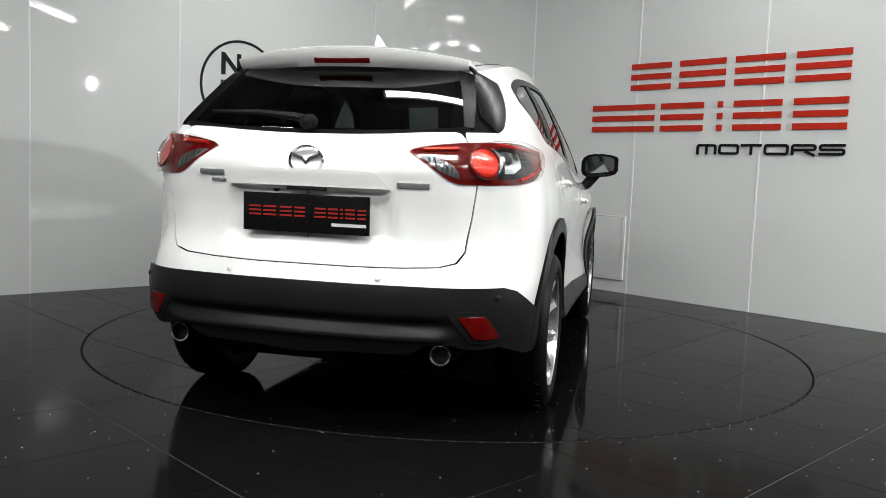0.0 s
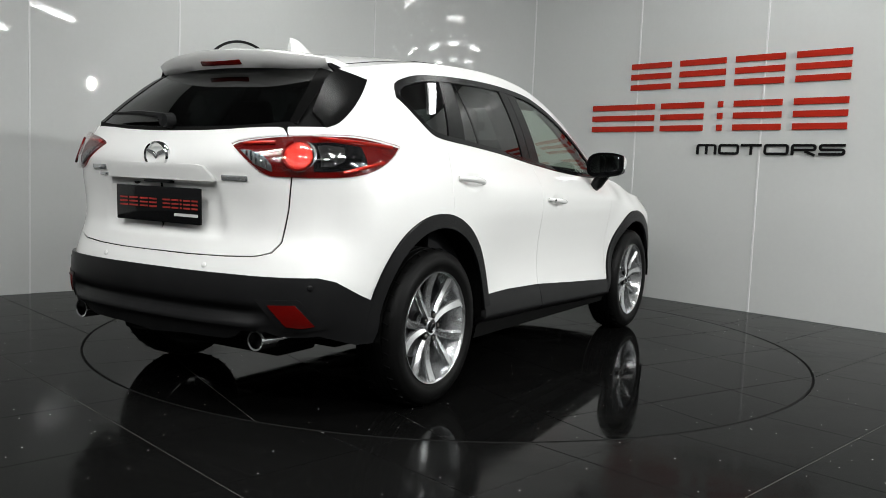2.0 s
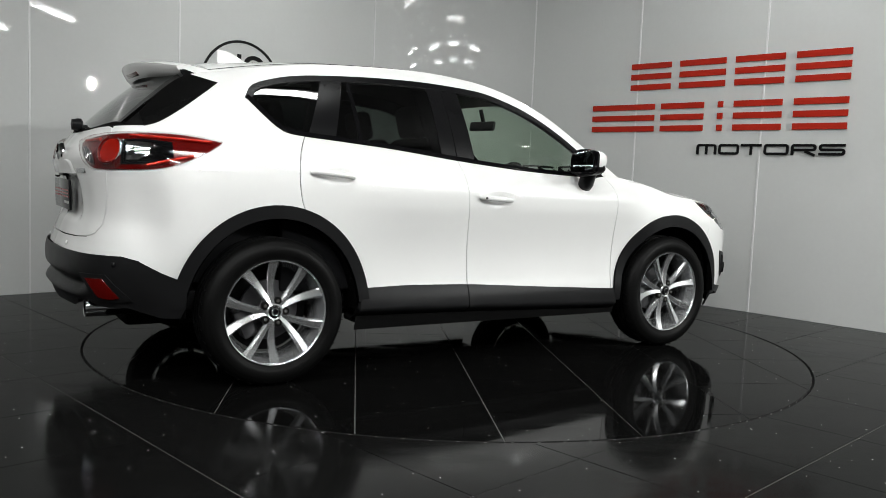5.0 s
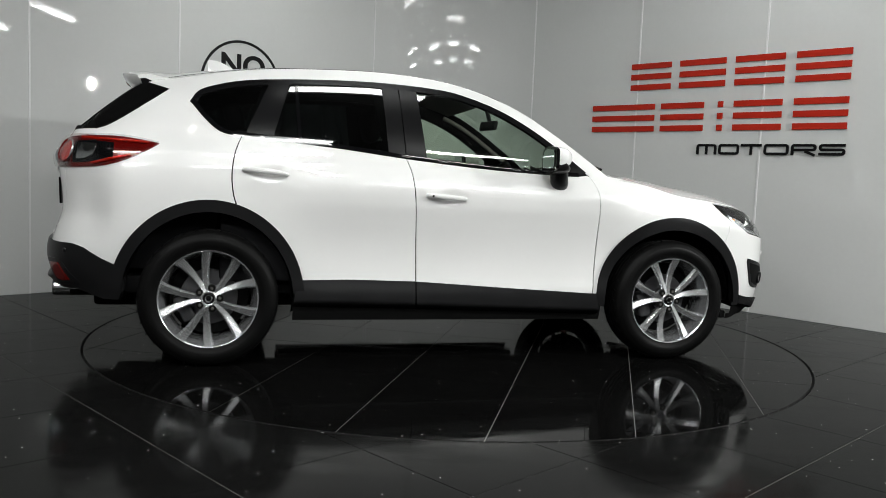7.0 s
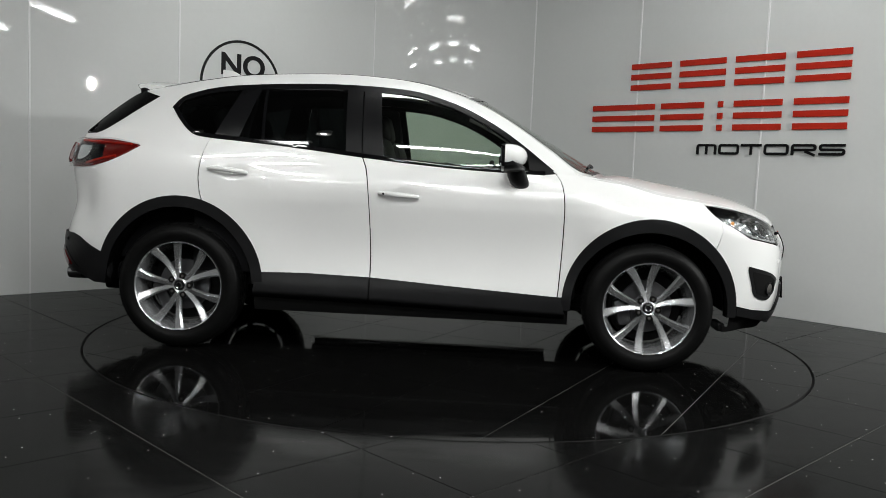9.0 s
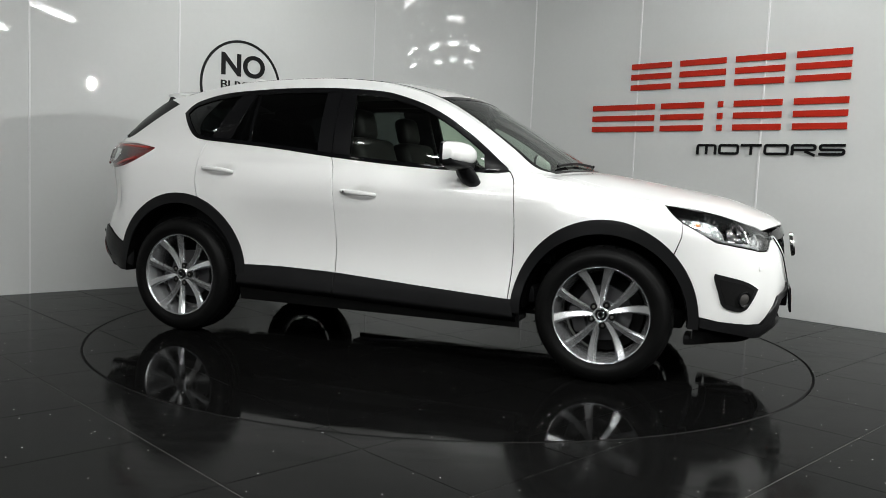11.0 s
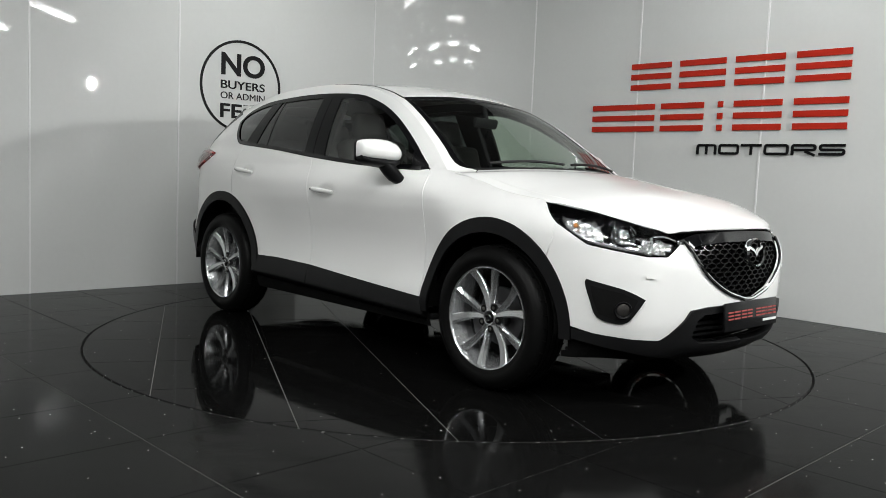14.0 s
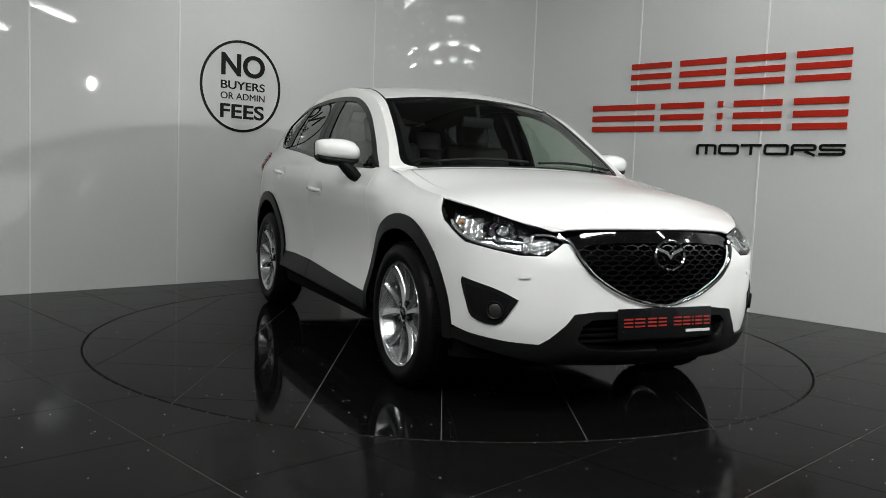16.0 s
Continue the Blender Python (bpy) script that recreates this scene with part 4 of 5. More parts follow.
def build_cladding():
    # wheel arches
    for xc in HUBS:
        o = arch(xc, .492 if xc > 0 else .498, .510 if xc > 0 else .532, .335 if xc > 0 else .40, 44)
        i = arch(xc, .440, .436 if xc > 0 else .468, .335 if xc > 0 else .40, 44)
        twin("arch_trim", S(o + i[::-1]), PLASTIC, off=.016, thick=.05, ease=.006)
    # sills: the doors' lower cladding with a fold along it, cut at the door gap
    def fold_z(x):
        return np.interp(x, [-.9, -.24, .86], [.362, .350, .318])

    def tuck(a, z):
        xx = np.interp(a, _ta, _tr[:, 0])
        f = fold_z(xx)
        up = np.clip((z - f) / .11, 0, 1)
        return np.where(z > f, .022 * (1 - up) ** 1.3, .022 - .085 * np.clip((f - z) / .075, 0, 1) ** 1.2)

    for x0, x1 in ((-.89, -.2395), (-.2305, .86)):
        top = [(x, sill_z(x) + .004) for x in np.linspace(x1, x0, 14)]
        bot = [(x, .276) for x in np.linspace(x0 - (.03 if x0 < -.8 else 0), x1 + (.02 if x1 > .8 else 0), 14)]
        twin("sill_trim", S(top + bot), PLASTIC, off=.006, thick=.05, ease=.005, step=(.04, .010), shape=tuck)
    for sd in (1, -1):
        bm = box_bm(0, -.76 * sd, .295, 1.80, .16, .04, .015)
        part("sill_underside", bm, PLASTIC, CAR)
    # rear bumper
    rear = S([(-1.775, .52), (-1.88, .565), (-1.98, .62)]) + [(AR(h), .636) for h in (.76, .70, .6, .45, .3, .15)] + [(AMAX, .636), (AMAX, .36)] \
        + [(AR(h), z) for h, z in ((.2, .375), (.42, .378), (.47, .395), (.50, .418), (.60, .420), (.64, .405), (.70, .40), (.77, .405))] + S([(-1.88, .36), (-1.80, .36), (-1.775, .42)])
    def groove(a, z):
        h = np.interp(a, _ta, _tr[:, 1])
        m = np.clip((.60 - h) / .06, 0, 1)
        return -.030 * m * np.exp(-((z - .490) / .022) ** 2) + .016 * m * np.exp(-((z - .445) / .014) ** 2)
    part("rear_bumper", panel_mesh("rear_bumper", rear, PLASTIC, off=.014, thick=.05, both=True, ease=.006, step=(.04, .012), shape=groove), PLASTIC, CAR)
    bm = join(box_bm(-1.93, 0, .36, .30, 1.20, .03, .01), box_bm(-1.85, 0, .31, .25, 1.0, .08, .02))
    part("rear_undertray", bm, LINER, CAR)
    # reflectors and surrounds
    refl = [(AR(.61), .530), (AR(.70), .533), (AR(.755), .452), (AR(.72), .444), (AR(.672), .450)]
    twin("rear_reflector", refl, REDSOLID, "red reflector set in the bumper", off=.024, thick=.02)
    rim = [(AR(.565), .548), (AR(.71), .552), (AR(.79), .44), (AR(.72), .425), (AR(.655), .430)]
    twin("reflector_surround", rim, PLASTIC, off=.019, thick=.02, ease=.004)
    # front lower trim
    lo = [(AF(h), z) for h, z in ((.845, .388), (.80, .374), (.70, .358), (.57, .350), (.53, .378), (.465, .445), (.435, .49), (.33, .503), (.2, .506))] + [(0.0, .506)]
    mid = [(0.0, .475), (AF(.2), .475), (AF(.36), .468), (AF(.40), .44), (AF(.42), .37), (AF(.36), .335), (AF(.2), .325), (0.0, .322)]
    bot = [(0.0, .252), (AF(.2), .254), (AF(.45), .262), (AF(.6), .28), (AF(.72), .305), (AF(.80), .325), (AF(.845), .345)]
    part("front_lower_trim", panel_mesh("front_lower_trim", lo + mid + bot, PLASTIC, off=.014, thick=.05, both=True, ease=.006, step=(.03, .02)), PLASTIC, CAR)
    # intake behind
    part("lower_intake", panel_mesh("lower_intake", [(0.0, .50), (AF(.45), .50), (AF(.46), .29), (0.0, .27)], LINER, off=-.06, thick=.01, both=True), LINER, CAR)
    for z in (.355, .385, .415, .445):
        part("intake_slat", panel_mesh("intake_slat", [(0.0, z - .006), (AF(.41), z - .006), (AF(.41), z + .006), (0.0, z + .006)], PLASTIC, off=-.03, thick=.02, both=True), PLASTIC, CAR)
    # floor pan and wheel liners
    part("floor_pan", box_bm(0, 0, .345, 3.5, 1.25, .11, .02), LINER, CAR)
    for xc in HUBS:
        for sd in (1, -1):
            bm = bmesh.new()
            n = 24
            rows = []
            for h, r in ((.885, .435), (.56, .435), (.55, .30)):
                rows.append([bm.verts.new((xc + r * math.cos(q), -h * sd, .357 + 1.06 * r * math.sin(q))) for q in np.linspace(0.0, math.pi, n)])
            for a, b in zip(rows, rows[1:]):
                for k in range(n - 1):
                    bm.faces.new((a[k], a[k + 1], b[k + 1], b[k]))
            bmesh.ops.solidify(bm, geom=bm.faces[:], thickness=.006)
            part("wheel_liner", bm, LINER, CAR)
    for sd in (1, -1):
        part("air_deflector", box_bm(1.785, -.70 * sd, .262, .04, .16, .05, .010), PLASTIC, CAR)


build_cladding()


# ---------------------------------------------------------------- glass
def build_glass():
    def top_between(x0, x1, d, n=14):
        xs = sorted(DLO_TOP)
        f = lambda x: float(np.interp(x, [p[0] for p in xs], [p[1] for p in xs]))
        return [(x, f(x) - d) for x in np.linspace(x0, x1, n)]

    def bot_between(x0, x1, d, n=10):
        return [(x, belt_z(x) + d) for x in np.linspace(x0, x1, n)]

    fg = bot_between(-.205, .66, .012) + top_between(.62, -.255, .022, 22)
    rg = bot_between(-1.04, -.385, .012) + top_between(-.415, -.935, .022)
    qg = [(-1.43, 1.405), (-1.385, 1.335), (-1.30, 1.27), (-1.17, 1.248)] + top_between(-1.03, -1.40, .022, 10)
    for k, side in enumerate((1, -1)):
        for poly, m, owner, name in ((fg, GLASSFRONT, DOORS_F[k], "front_window"), (rg, GLASSDARK, DOORS_R[k], "rear_window"), (qg, GLASSDARK, CAR, "quarter_window")):
            ob = part(name, panel_mesh(name, S(poly), m, off=-.006, thick=.004, side=side), m, owner)
            ob.visible_shadow = False
    # pillars and edging in black
    bp = bot_between(-.302, -.184, 0, 6) + top_between(-.233, -.331, .002, 6)
    br = bot_between(-.402, -.308, 0, 6) + top_between(-.337, -.430, .002, 6)
    cp = bot_between(-1.180, -1.035, 0, 6) + top_between(-.935, -1.045, .002, 6)
    sail = bot_between(.655, .806, 0, 5) + top_between(.80, .63, .004, 6)
    for name, poly, owners in (("door_pillar_trim", bp, DOORS_F), ("door_pillar_trim", br, DOORS_R), ("rear_pillar_trim", cp, DOORS_R), ("mirror_sail", sail, DOORS_F)):
        twin(name, S(poly), PILLARBLACK, parents=owners, off=-.001, thick=.02)
    twin("window_divider", S(strip_poly([(-.889, belt_z(-.889) + .005), (-.909, 1.55)], .018)), GLOSSBLACK, off=-.004, thick=.012)
    twin("window_top_trim", strip_poly(S([(x, z - .011) for x, z in DLO_TOP if x < .79]), .03), PILLARBLACK, off=.0005, thick=.02)
    twin("window_bottom_trim", strip_poly(S([(x, z + .006) for x, z in DLO_BOT if x < .80]), .024), GLOSSBLACK, off=.002, thick=.02)
    # windscreen with dark border, cowl and rear screen
    ws = [(5.06, 1.0), (5.06, .15), (5.20, .10), (5.5, .08), (6, .075), (7, .08), (7.93, .10), (7.93, 1.0)]
    scr = part("windscreen", panel_mesh("windscreen", ws, GLASSSCREEN, off=-.003, thick=.003, both=True, fn=top_skin, nf=top_normal, step=(.12, .06)), GLASSSCREEN, CAR)
    scr.visible_shadow = False
    for poly in ([(5.06, .125), (5.06, .18), (5.24, .14), (5.5, .115), (6, .105), (7, .11), (7.97, .125), (7.97, .084), (7, .065), (6, .061), (5.6, .065), (5.32, .077), (5.16, .097)],):
        twin("screen_border", poly, GLOSSBLACK, off=-.001, thick=.004, fn=top_skin, nf=top_normal, step=(.12, .05))
    part("screen_header", panel_mesh("screen_header", [(7.80, .08), (7.80, 1.0), (7.985, 1.0), (7.985, .08)], GLOSSBLACK, off=-.001, thick=.004, both=True, fn=top_skin, nf=top_normal), GLOSSBLACK, CAR)
    part("cowl", panel_mesh("cowl", [(4.94, .17), (4.955, 1.0), (5.10, 1.0), (5.08, .12)], PLASTIC, off=-.004, thick=.01, both=True, fn=top_skin, nf=top_normal, step=(.04, .06)), PLASTIC, CAR)
    rs = [(15.1, .0), (15.1, 1.0), (16.93, 1.0), (16.93, .0)]
    ob = part("rear_screen", panel_mesh("rear_screen", rs, GLASSDARK, off=-.001, thick=.004, both=True, fn=top_skin, nf=top_normal, step=(.08, .08)), GLASSDARK, CAR)
    ob.visible_shadow = False
    for poly in ([(15.1, .0), (15.1, .13), (16.93, .06), (16.93, .0)],):
        twin("rear_screen_border", poly, BLACKMASK, off=.0015, thick=.006, fn=top_skin, nf=top_normal, step=(.08, .04))
    wedge = S([(x, rail_z(x) - .001) for x in np.linspace(-1.965, -1.695, 12)] + [(x + .002, z - .003) for x, z in REAR_EDGE])
    twin("rear_corner_trim", wedge, BLACKMASK, off=.001, thick=.02)
    # wipers
    for y0, y1 in ((.62, .05), (-.02, -.55)):
        pts = []
        for t in np.linspace(0, 1, 9):
            y = y0 + (y1 - y0) * t
            u = 5.16 + .10 * math.sin(t * math.pi)
            p = top_skin(np.array([u]), np.array([1 - abs(y) / TOPS(np.array([u]))[0][1]]))[0]
            pts.append((p[0], y, p[2] + .012))
        part("front_wiper", tube_bm(pts, .008, 6), PLASTIC, CAR)
    pts = [(-2.105, .04, 1.262), (-2.10, .10, 1.272), (-2.085, .25, 1.285), (-2.055, .48, 1.288)]
    wip = part("rear_wiper", tube_bm(pts, [.018, .016, .012, .006], 8), PLASTIC, CAR)
    part("wiper_boss", lathe_bm([(.0005, -.05), (.028, -.045), (.034, 0), (.0005, .01)], 16, "X"), PLASTIC, CAR).location = (-2.10, .03, 1.25)


build_glass()


def build_spoiler():
    bm = bmesh.new()
    rows = []
    for y in np.linspace(-.525, .525, 33):
        q = abs(y) / .525
        r = TOPS(np.array([14.35]))[0]
        k = 1 - (q * .95) ** 2
        xr, zr = r[0] + (r[3] - r[0]) * k, r[2] + (r[4] - r[2]) * k
        xt, zt = -1.885 + .130 * q ** 2.4, 1.584 - .038 * q ** 2
        xb, zb = -1.822 + .130 * q ** 2.4, 1.507 - .015 * q ** 2
        row = [(xr + .05, zr + .003), ((xr + xt) / 2, (zr + zt) / 2 + .012), (xt + .025, zt + .004), (xt + .004, zt - .003), (xt + .006, zt - .012), (xt + (xb - xt) * .45, zt + (zb - zt) * .62 - .006), (xb - .004, zb), (xb + .012, zb + .004), (xr - .05, zb + .012), (xr + .05, zr - .03)]
        rows.append([bm.verts.new((x, y, z)) for x, z in row])
    for a, b in zip(rows, rows[1:]):
        for i in range(len(a)):
            j = (i + 1) % len(a)
            bm.faces.new((a[i], a[j], b[j], b[i]))
    bm.faces.new(rows[0])
    bm.faces.new(rows[-1])
    sp = part("roof_spoiler", bm, PAINT, CAR, sharp=50)
    lamp = placed_at(box_bm(0, 0, 0, .014, .25, .026, .005), pose(-1.848, 0, 1.530, 0, -40, 0))
    hous = prism_bm([(-.17, -.022), (-.135, .020), (.135, .020), (.17, -.022)], .02, .003)
    bmesh.ops.transform(hous, matrix=pose(-1.848, 0, 1.534, 0, -40, 0) @ pose(.002, 0, 0, 0, 0, -90), verts=hous.verts)
    part("lamp_housing", hous, PILLARBLACK, sp)
    part("brake_lamp", lamp, REDSOLID, sp, "red brake lamp strip")
    # black fins from the spoiler's ends down to the rear pillars
    for sd in (1, -1):
        edge = [(-1.577, 1.471), (-1.66, 1.508), (-1.752, 1.547), (-1.738, 1.525), (-1.722, 1.498), (-1.718, 1.470), (-1.735, 1.425), (-1.70, 1.385), (-1.64, 1.425)]
        plate_bm = prism_bm(edge, .014, .002)
        for v in plate_bm.verts:
            v.co.y = -(.639 - .95 * (v.co.z - 1.42) + .2 * (v.co.x + 1.66) - v.co.y) * sd
        part("spoiler_fin", plate_bm, PILLARBLACK, sp, "black side fin", smooth=False)
    fin = bmesh.new()
    secs = []
    for t in np.linspace(0, 1, 9):
        x = -1.20 - .20 * t
        hgt = .062 * math.sin(min(1, t * 1.15) * math.pi / 2) ** 1.6
        w = .034 * math.sin(math.pi * (.12 + .80 * t)) + .004
        secs.append([fin.verts.new((x, yy * w, 1.640 + zz * (hgt + .012))) for yy, zz in ((-1, 0), (-.75, .35), (-.3, .8), (0, 1), (.3, .8), (.75, .35), (1, 0))])
    for a, b in zip(secs, secs[1:]):
        for i in range(6):
            fin.faces.new((a[i], a[i + 1], b[i + 1], b[i]))
    fin.faces.new(secs[0])
    fin.faces.new(secs[-1])
    part("roof_aerial", fin, PAINT, CAR)


build_spoiler()


# ---------------------------------------------------------------- lamps of the car
def skin_frame(a, z, off=0.0, side=1):
    """A matrix on the skin: local -Y points outwards, Z up."""
    p = skin(np.array([a]), np.array([z]))[0]
    n = Vector(skin_normal(np.array([a]), np.array([z]))[0])
    p, n = Vector(p) + n * off, n
    if side < 0:
        p.y, n.y = -p.y, -n.y
    y = -n
    zz = (Vector((0, 0, 1)) - y * y.z).normalized()
    x = y.cross(zz)
    m = Matrix((x, y, zz)).transposed().to_4x4()
    m.translation = p
    return m


def placed(bm, m):
    bmesh.ops.transform(bm, matrix=m, verts=bm.verts)
    return bm


def sphere_cap(r, squash, n=20):
    prof = [(max(r * math.cos(q), .0005), -r * squash * math.sin(q)) for q in np.linspace(0, math.pi / 2, 8)]
    return lathe_bm(prof, n, "Y")


def crinkle(a, z):
    """Ribs and facets of a moulded lamp mirror."""
    return .016 * np.abs((a * 27) % 1 - .5) + .014 * np.abs((z * 34 + a * 9) % 1 - .5)


def build_lights():
    for side in (1, -1):
        hl = part("headlamp", panel_mesh("headlamp", HEADLAMP, GLOSSBLACK, off=-.075, thick=-.07, side=side, step=(.03, .03)), GLOSSBLACK, CAR, "clear headlamp with chrome reflectors")
        part("lens", panel_mesh("lens", HEADLAMP, CLEARLENS, off=.001, thick=.006, side=side), CLEARLENS, hl).visible_shadow = False
        # projector in a chrome ring
        m = skin_frame(AF(.728), .845, -.040, side)
        part("projector_ring", placed(lathe_bm([(.050, -.012), (.056, -.018), (.061, -.004), (.058, .03), (.044, .03), (.044, .0)], 32, "Y", True), m), CHROME, hl)
        part("projector_lens", placed(sphere_cap(.040, .55), m), CLEARLENS, hl)
        part("projector_bowl", placed(lathe_bm([(.044, .004), (.030, .028), (.012, .034), (.0005, .03)], 28, "Y"), m), CHROME, hl)
        part("projector_rim", placed(lathe_bm([(.030, -.026), (.034, -.024), (.034, -.012), (.030, -.012)], 28, "Y", True), m), GLOSSBLACK, hl)
        # moulded mirrors beside the projector
        outer = [(A(1.772), .893), (A(1.80), .914), (A(1.87), .903), (AF(.82), .892), (AF(.795), .872), (AF(.795), .81), (A(1.91), .806), (A(1.83), .850)]
        inner = [(AF(.648), .826), (AF(.60), .826), (AF(.53), .815), (AF(.492), .802), (AF(.53), .766), (AF(.565), .756), (AF(.648), .757)]
        for name, poly in (("side_reflector", outer), ("main_reflector", inner)):
            part(name, panel_mesh(name, poly, SILVER, off=-.052, thick=.02, side=side, step=(.007, .007), shape=crinkle), SILVER, hl)
        shelf = [(AF(.80), .80), (AF(.77), .785), (AF(.66), .772), (AF(.655), .80), (AF(.69), .79), (AF(.76), .802)]
        part("lamp_shelf", panel_mesh("lamp_shelf", shelf, SILVER, off=-.040, thick=.02, side=side, step=(.02, .01)), SILVER, hl)
        m = skin_frame(A(1.84), .878, -.036, side)
        part("indicator_bulb", placed(sphere_cap(.011, 1.2, 14), m), AMBER, hl)
        lineb = curve2([(A(1.79), .872), (A(1.83), .838), (A(1.92), .795), (AF(.74), .770), (AF(.66), .764), (AF(.635), .775), (AF(.622), .80), (AF(.615), .826)], 28)
        part("light_guide", rod_on_skin(lineb, .008, -.020, 8, side), SILVER, hl)
        brow = curve2([(AF(.60), .832), (AF(.54), .832), (AF(.49), .815)], 10)
        part("brow_strip", rod_on_skin(brow, .0045, -.022, 8, side), SILVER, hl)
        # rear lamp
        tl = (curve2([(AR(.432), 1.146), (AR(.475), 1.160), (AR(.58), 1.176), (AR(.70), 1.189), (A(-1.95), 1.196), (A(-1.83), 1.197), (A(-1.72), 1.186), (A(-1.612), 1.168)], 26)
              + curve2([(A(-1.612), 1.166), (A(-1.70), 1.113), (A(-1.80), 1.068), (A(-1.90), 1.043), (A(-2.02), 1.034), (AR(.66), 1.031), (AR(.585), 1.036), (AR(.515), 1.076), (AR(.432), 1.143)], 30))
        lamp = part("tail_lamp", panel_mesh("tail_lamp", tl, REDSOLID, off=.005, thick=.02, side=side), REDSOLID, CAR, "red and clear tail lamp")
        inner = [(AR(.468), 1.128), (AR(.52), 1.126), (AR(.575), 1.105), (AR(.60), 1.075), (AR(.605), 1.048), (AR(.53), 1.076)]
        part("reverse_lamp", panel_mesh("reverse_lamp", inner, ALLOYDARK, off=.009, thick=.008, side=side), ALLOYDARK, lamp)
        for h, z0, z1 in ((.50, 1.105, 1.122), (.52, 1.088, 1.122), (.54, 1.078, 1.114), (.56, 1.068, 1.106), (.58, 1.062, 1.094)):
            part("lamp_rib", rod_on_skin([(AR(h), z0), (AR(h), (z0 + z1) / 2), (AR(h), z1)], .004, .010, 6, side), CHROME, lamp)
        m = skin_frame(AR(.70), 1.112, .010, side)
        def arc(radius, q0, q1, dx=0.0, dz=0.0):
            return [((dx + radius * math.cos(radians(q))) * side, -.004, dz + radius * math.sin(radians(q))) for q in np.linspace(q0, q1, 14)]

        part("stop_lamp", placed(sphere_cap(.056, .06, 32), m), LAMPRED, lamp)
        part("stop_lamp_ring", placed(tube_bm(arc(.062, 110, 300), .006, 8), m), REDSOLID, lamp)
        part("chrome_crescent", placed(tube_bm(arc(.066, -42, 62), [.002] * 3 + [.006] * 8 + [.002] * 3, 8), m), SILVER, lamp)
        dark = [(AR(.745), 1.165), (A(-1.96), 1.170), (A(-1.84), 1.160), (A(-1.84), 1.085), (A(-1.92), 1.065), (A(-2.0), 1.058), (AR(.745), 1.055)]
        part("smoked_panel", panel_mesh("smoked_panel", dark, GLOSSBLACK, off=.008, thick=.006, side=side), GLOSSBLACK, lamp)
        mirror_zone = [(AR(.765), 1.152), (A(-2.0), 1.156), (A(-1.93), 1.150), (A(-1.945), 1.10), (A(-1.99), 1.078), (AR(.765), 1.076)]
        part("indicator_reflector", panel_mesh("indicator_reflector", mirror_zone, CHROME, off=.009, thick=.004, side=side, step=(.007, .007), shape=lambda a, z: .22 * crinkle(a * .6, z * .6)), CHROME, lamp)
        for q0, q1 in (((A(-2.02), 1.183), (A(-1.66), 1.166)), ((AR(.49), 1.152), (AR(.63), 1.160)), ((A(-1.95), 1.055), (A(-1.75), 1.10))):
            part("light_bar", rod_on_skin([tuple(v) for v in np.linspace(q0, q1, 8)], .008, .010, 8, side), LAMPRED, lamp)
        part("lens", panel_mesh("lens", tl, CLEARLENS, off=.022, thick=.018, side=side, ease=.005), CLEARLENS, lamp).visible_shadow = False
        # fog lamps
        fog = curve2([(A(1.905), .624), (AF(.74), .588), (AF(.668), .548), (AF(.664), .535), (AF(.70), .465), (AF(.722), .436), (AF(.755), .430), (A(1.955), .455), (A(1.925), .53), (A(1.902), .60), (A(1.905), .622)], 34)
        fl = part("fog_lamp", panel_mesh("fog_lamp", fog, PLASTIC, off=.006, thick=.02, side=side, ease=.004), PLASTIC, CAR, "round fog lamp in a black surround")
        inset = [(A(1.925), .596), (AF(.735), .568), (AF(.688), .540), (AF(.71), .476), (AF(.732), .450), (AF(.755), .447), (A(1.965), .470), (A(1.94), .53)]
        part("surround", panel_mesh("surround", inset, LINER, off=.008, thick=.004, side=side), LINER, fl)
        m = skin_frame(AF(.735), .495, .010, side)
        part("bulb_ring", placed(lathe_bm([(.030, -.004), (.038, -.008), (.040, .006), (.030, .006)], 24, "Y", True), m), PLASTIC, fl)
        part("bulb_lens", placed(sphere_cap(.029, .12, 20), m), STEEL, fl)
        # washer cover
        wc = [(AF(.665), .660), (AF(.615), .655), (AF(.625), .640), (AF(.66), .638)]
        part("washer_cover", panel_mesh("washer_cover", wc, PAINT, off=.006, thick=.008, side=side, ease=.003), PAINT, CAR)


build_lights()


def emblem(owner, m, r):
    """Oval chrome ring with a plain wing bar."""
    ring = lathe_bm([(r * .84, -.006), (r * .92, -.012), (r, -.004), (r, .01), (r * .84, .01)], 40, "Y", True)
    e = part("emblem", placed(ring, m @ Matrix.Diagonal((1.12, 1, .90, 1))), CHROME, owner, "oval chrome emblem")
    for sd in (1, -1):
        w = prism_bm([(0, -.25 * r), (.25 * r * sd, .05 * r), (.95 * r * sd, .30 * r), (.95 * r * sd, .48 * r), (.2 * r * sd, .22 * r), (0, -.02 * r)], .010, .001)
        part("wing_bar", placed(w, m @ Matrix.Translation((0, -.008, 0))), CHROME, e)


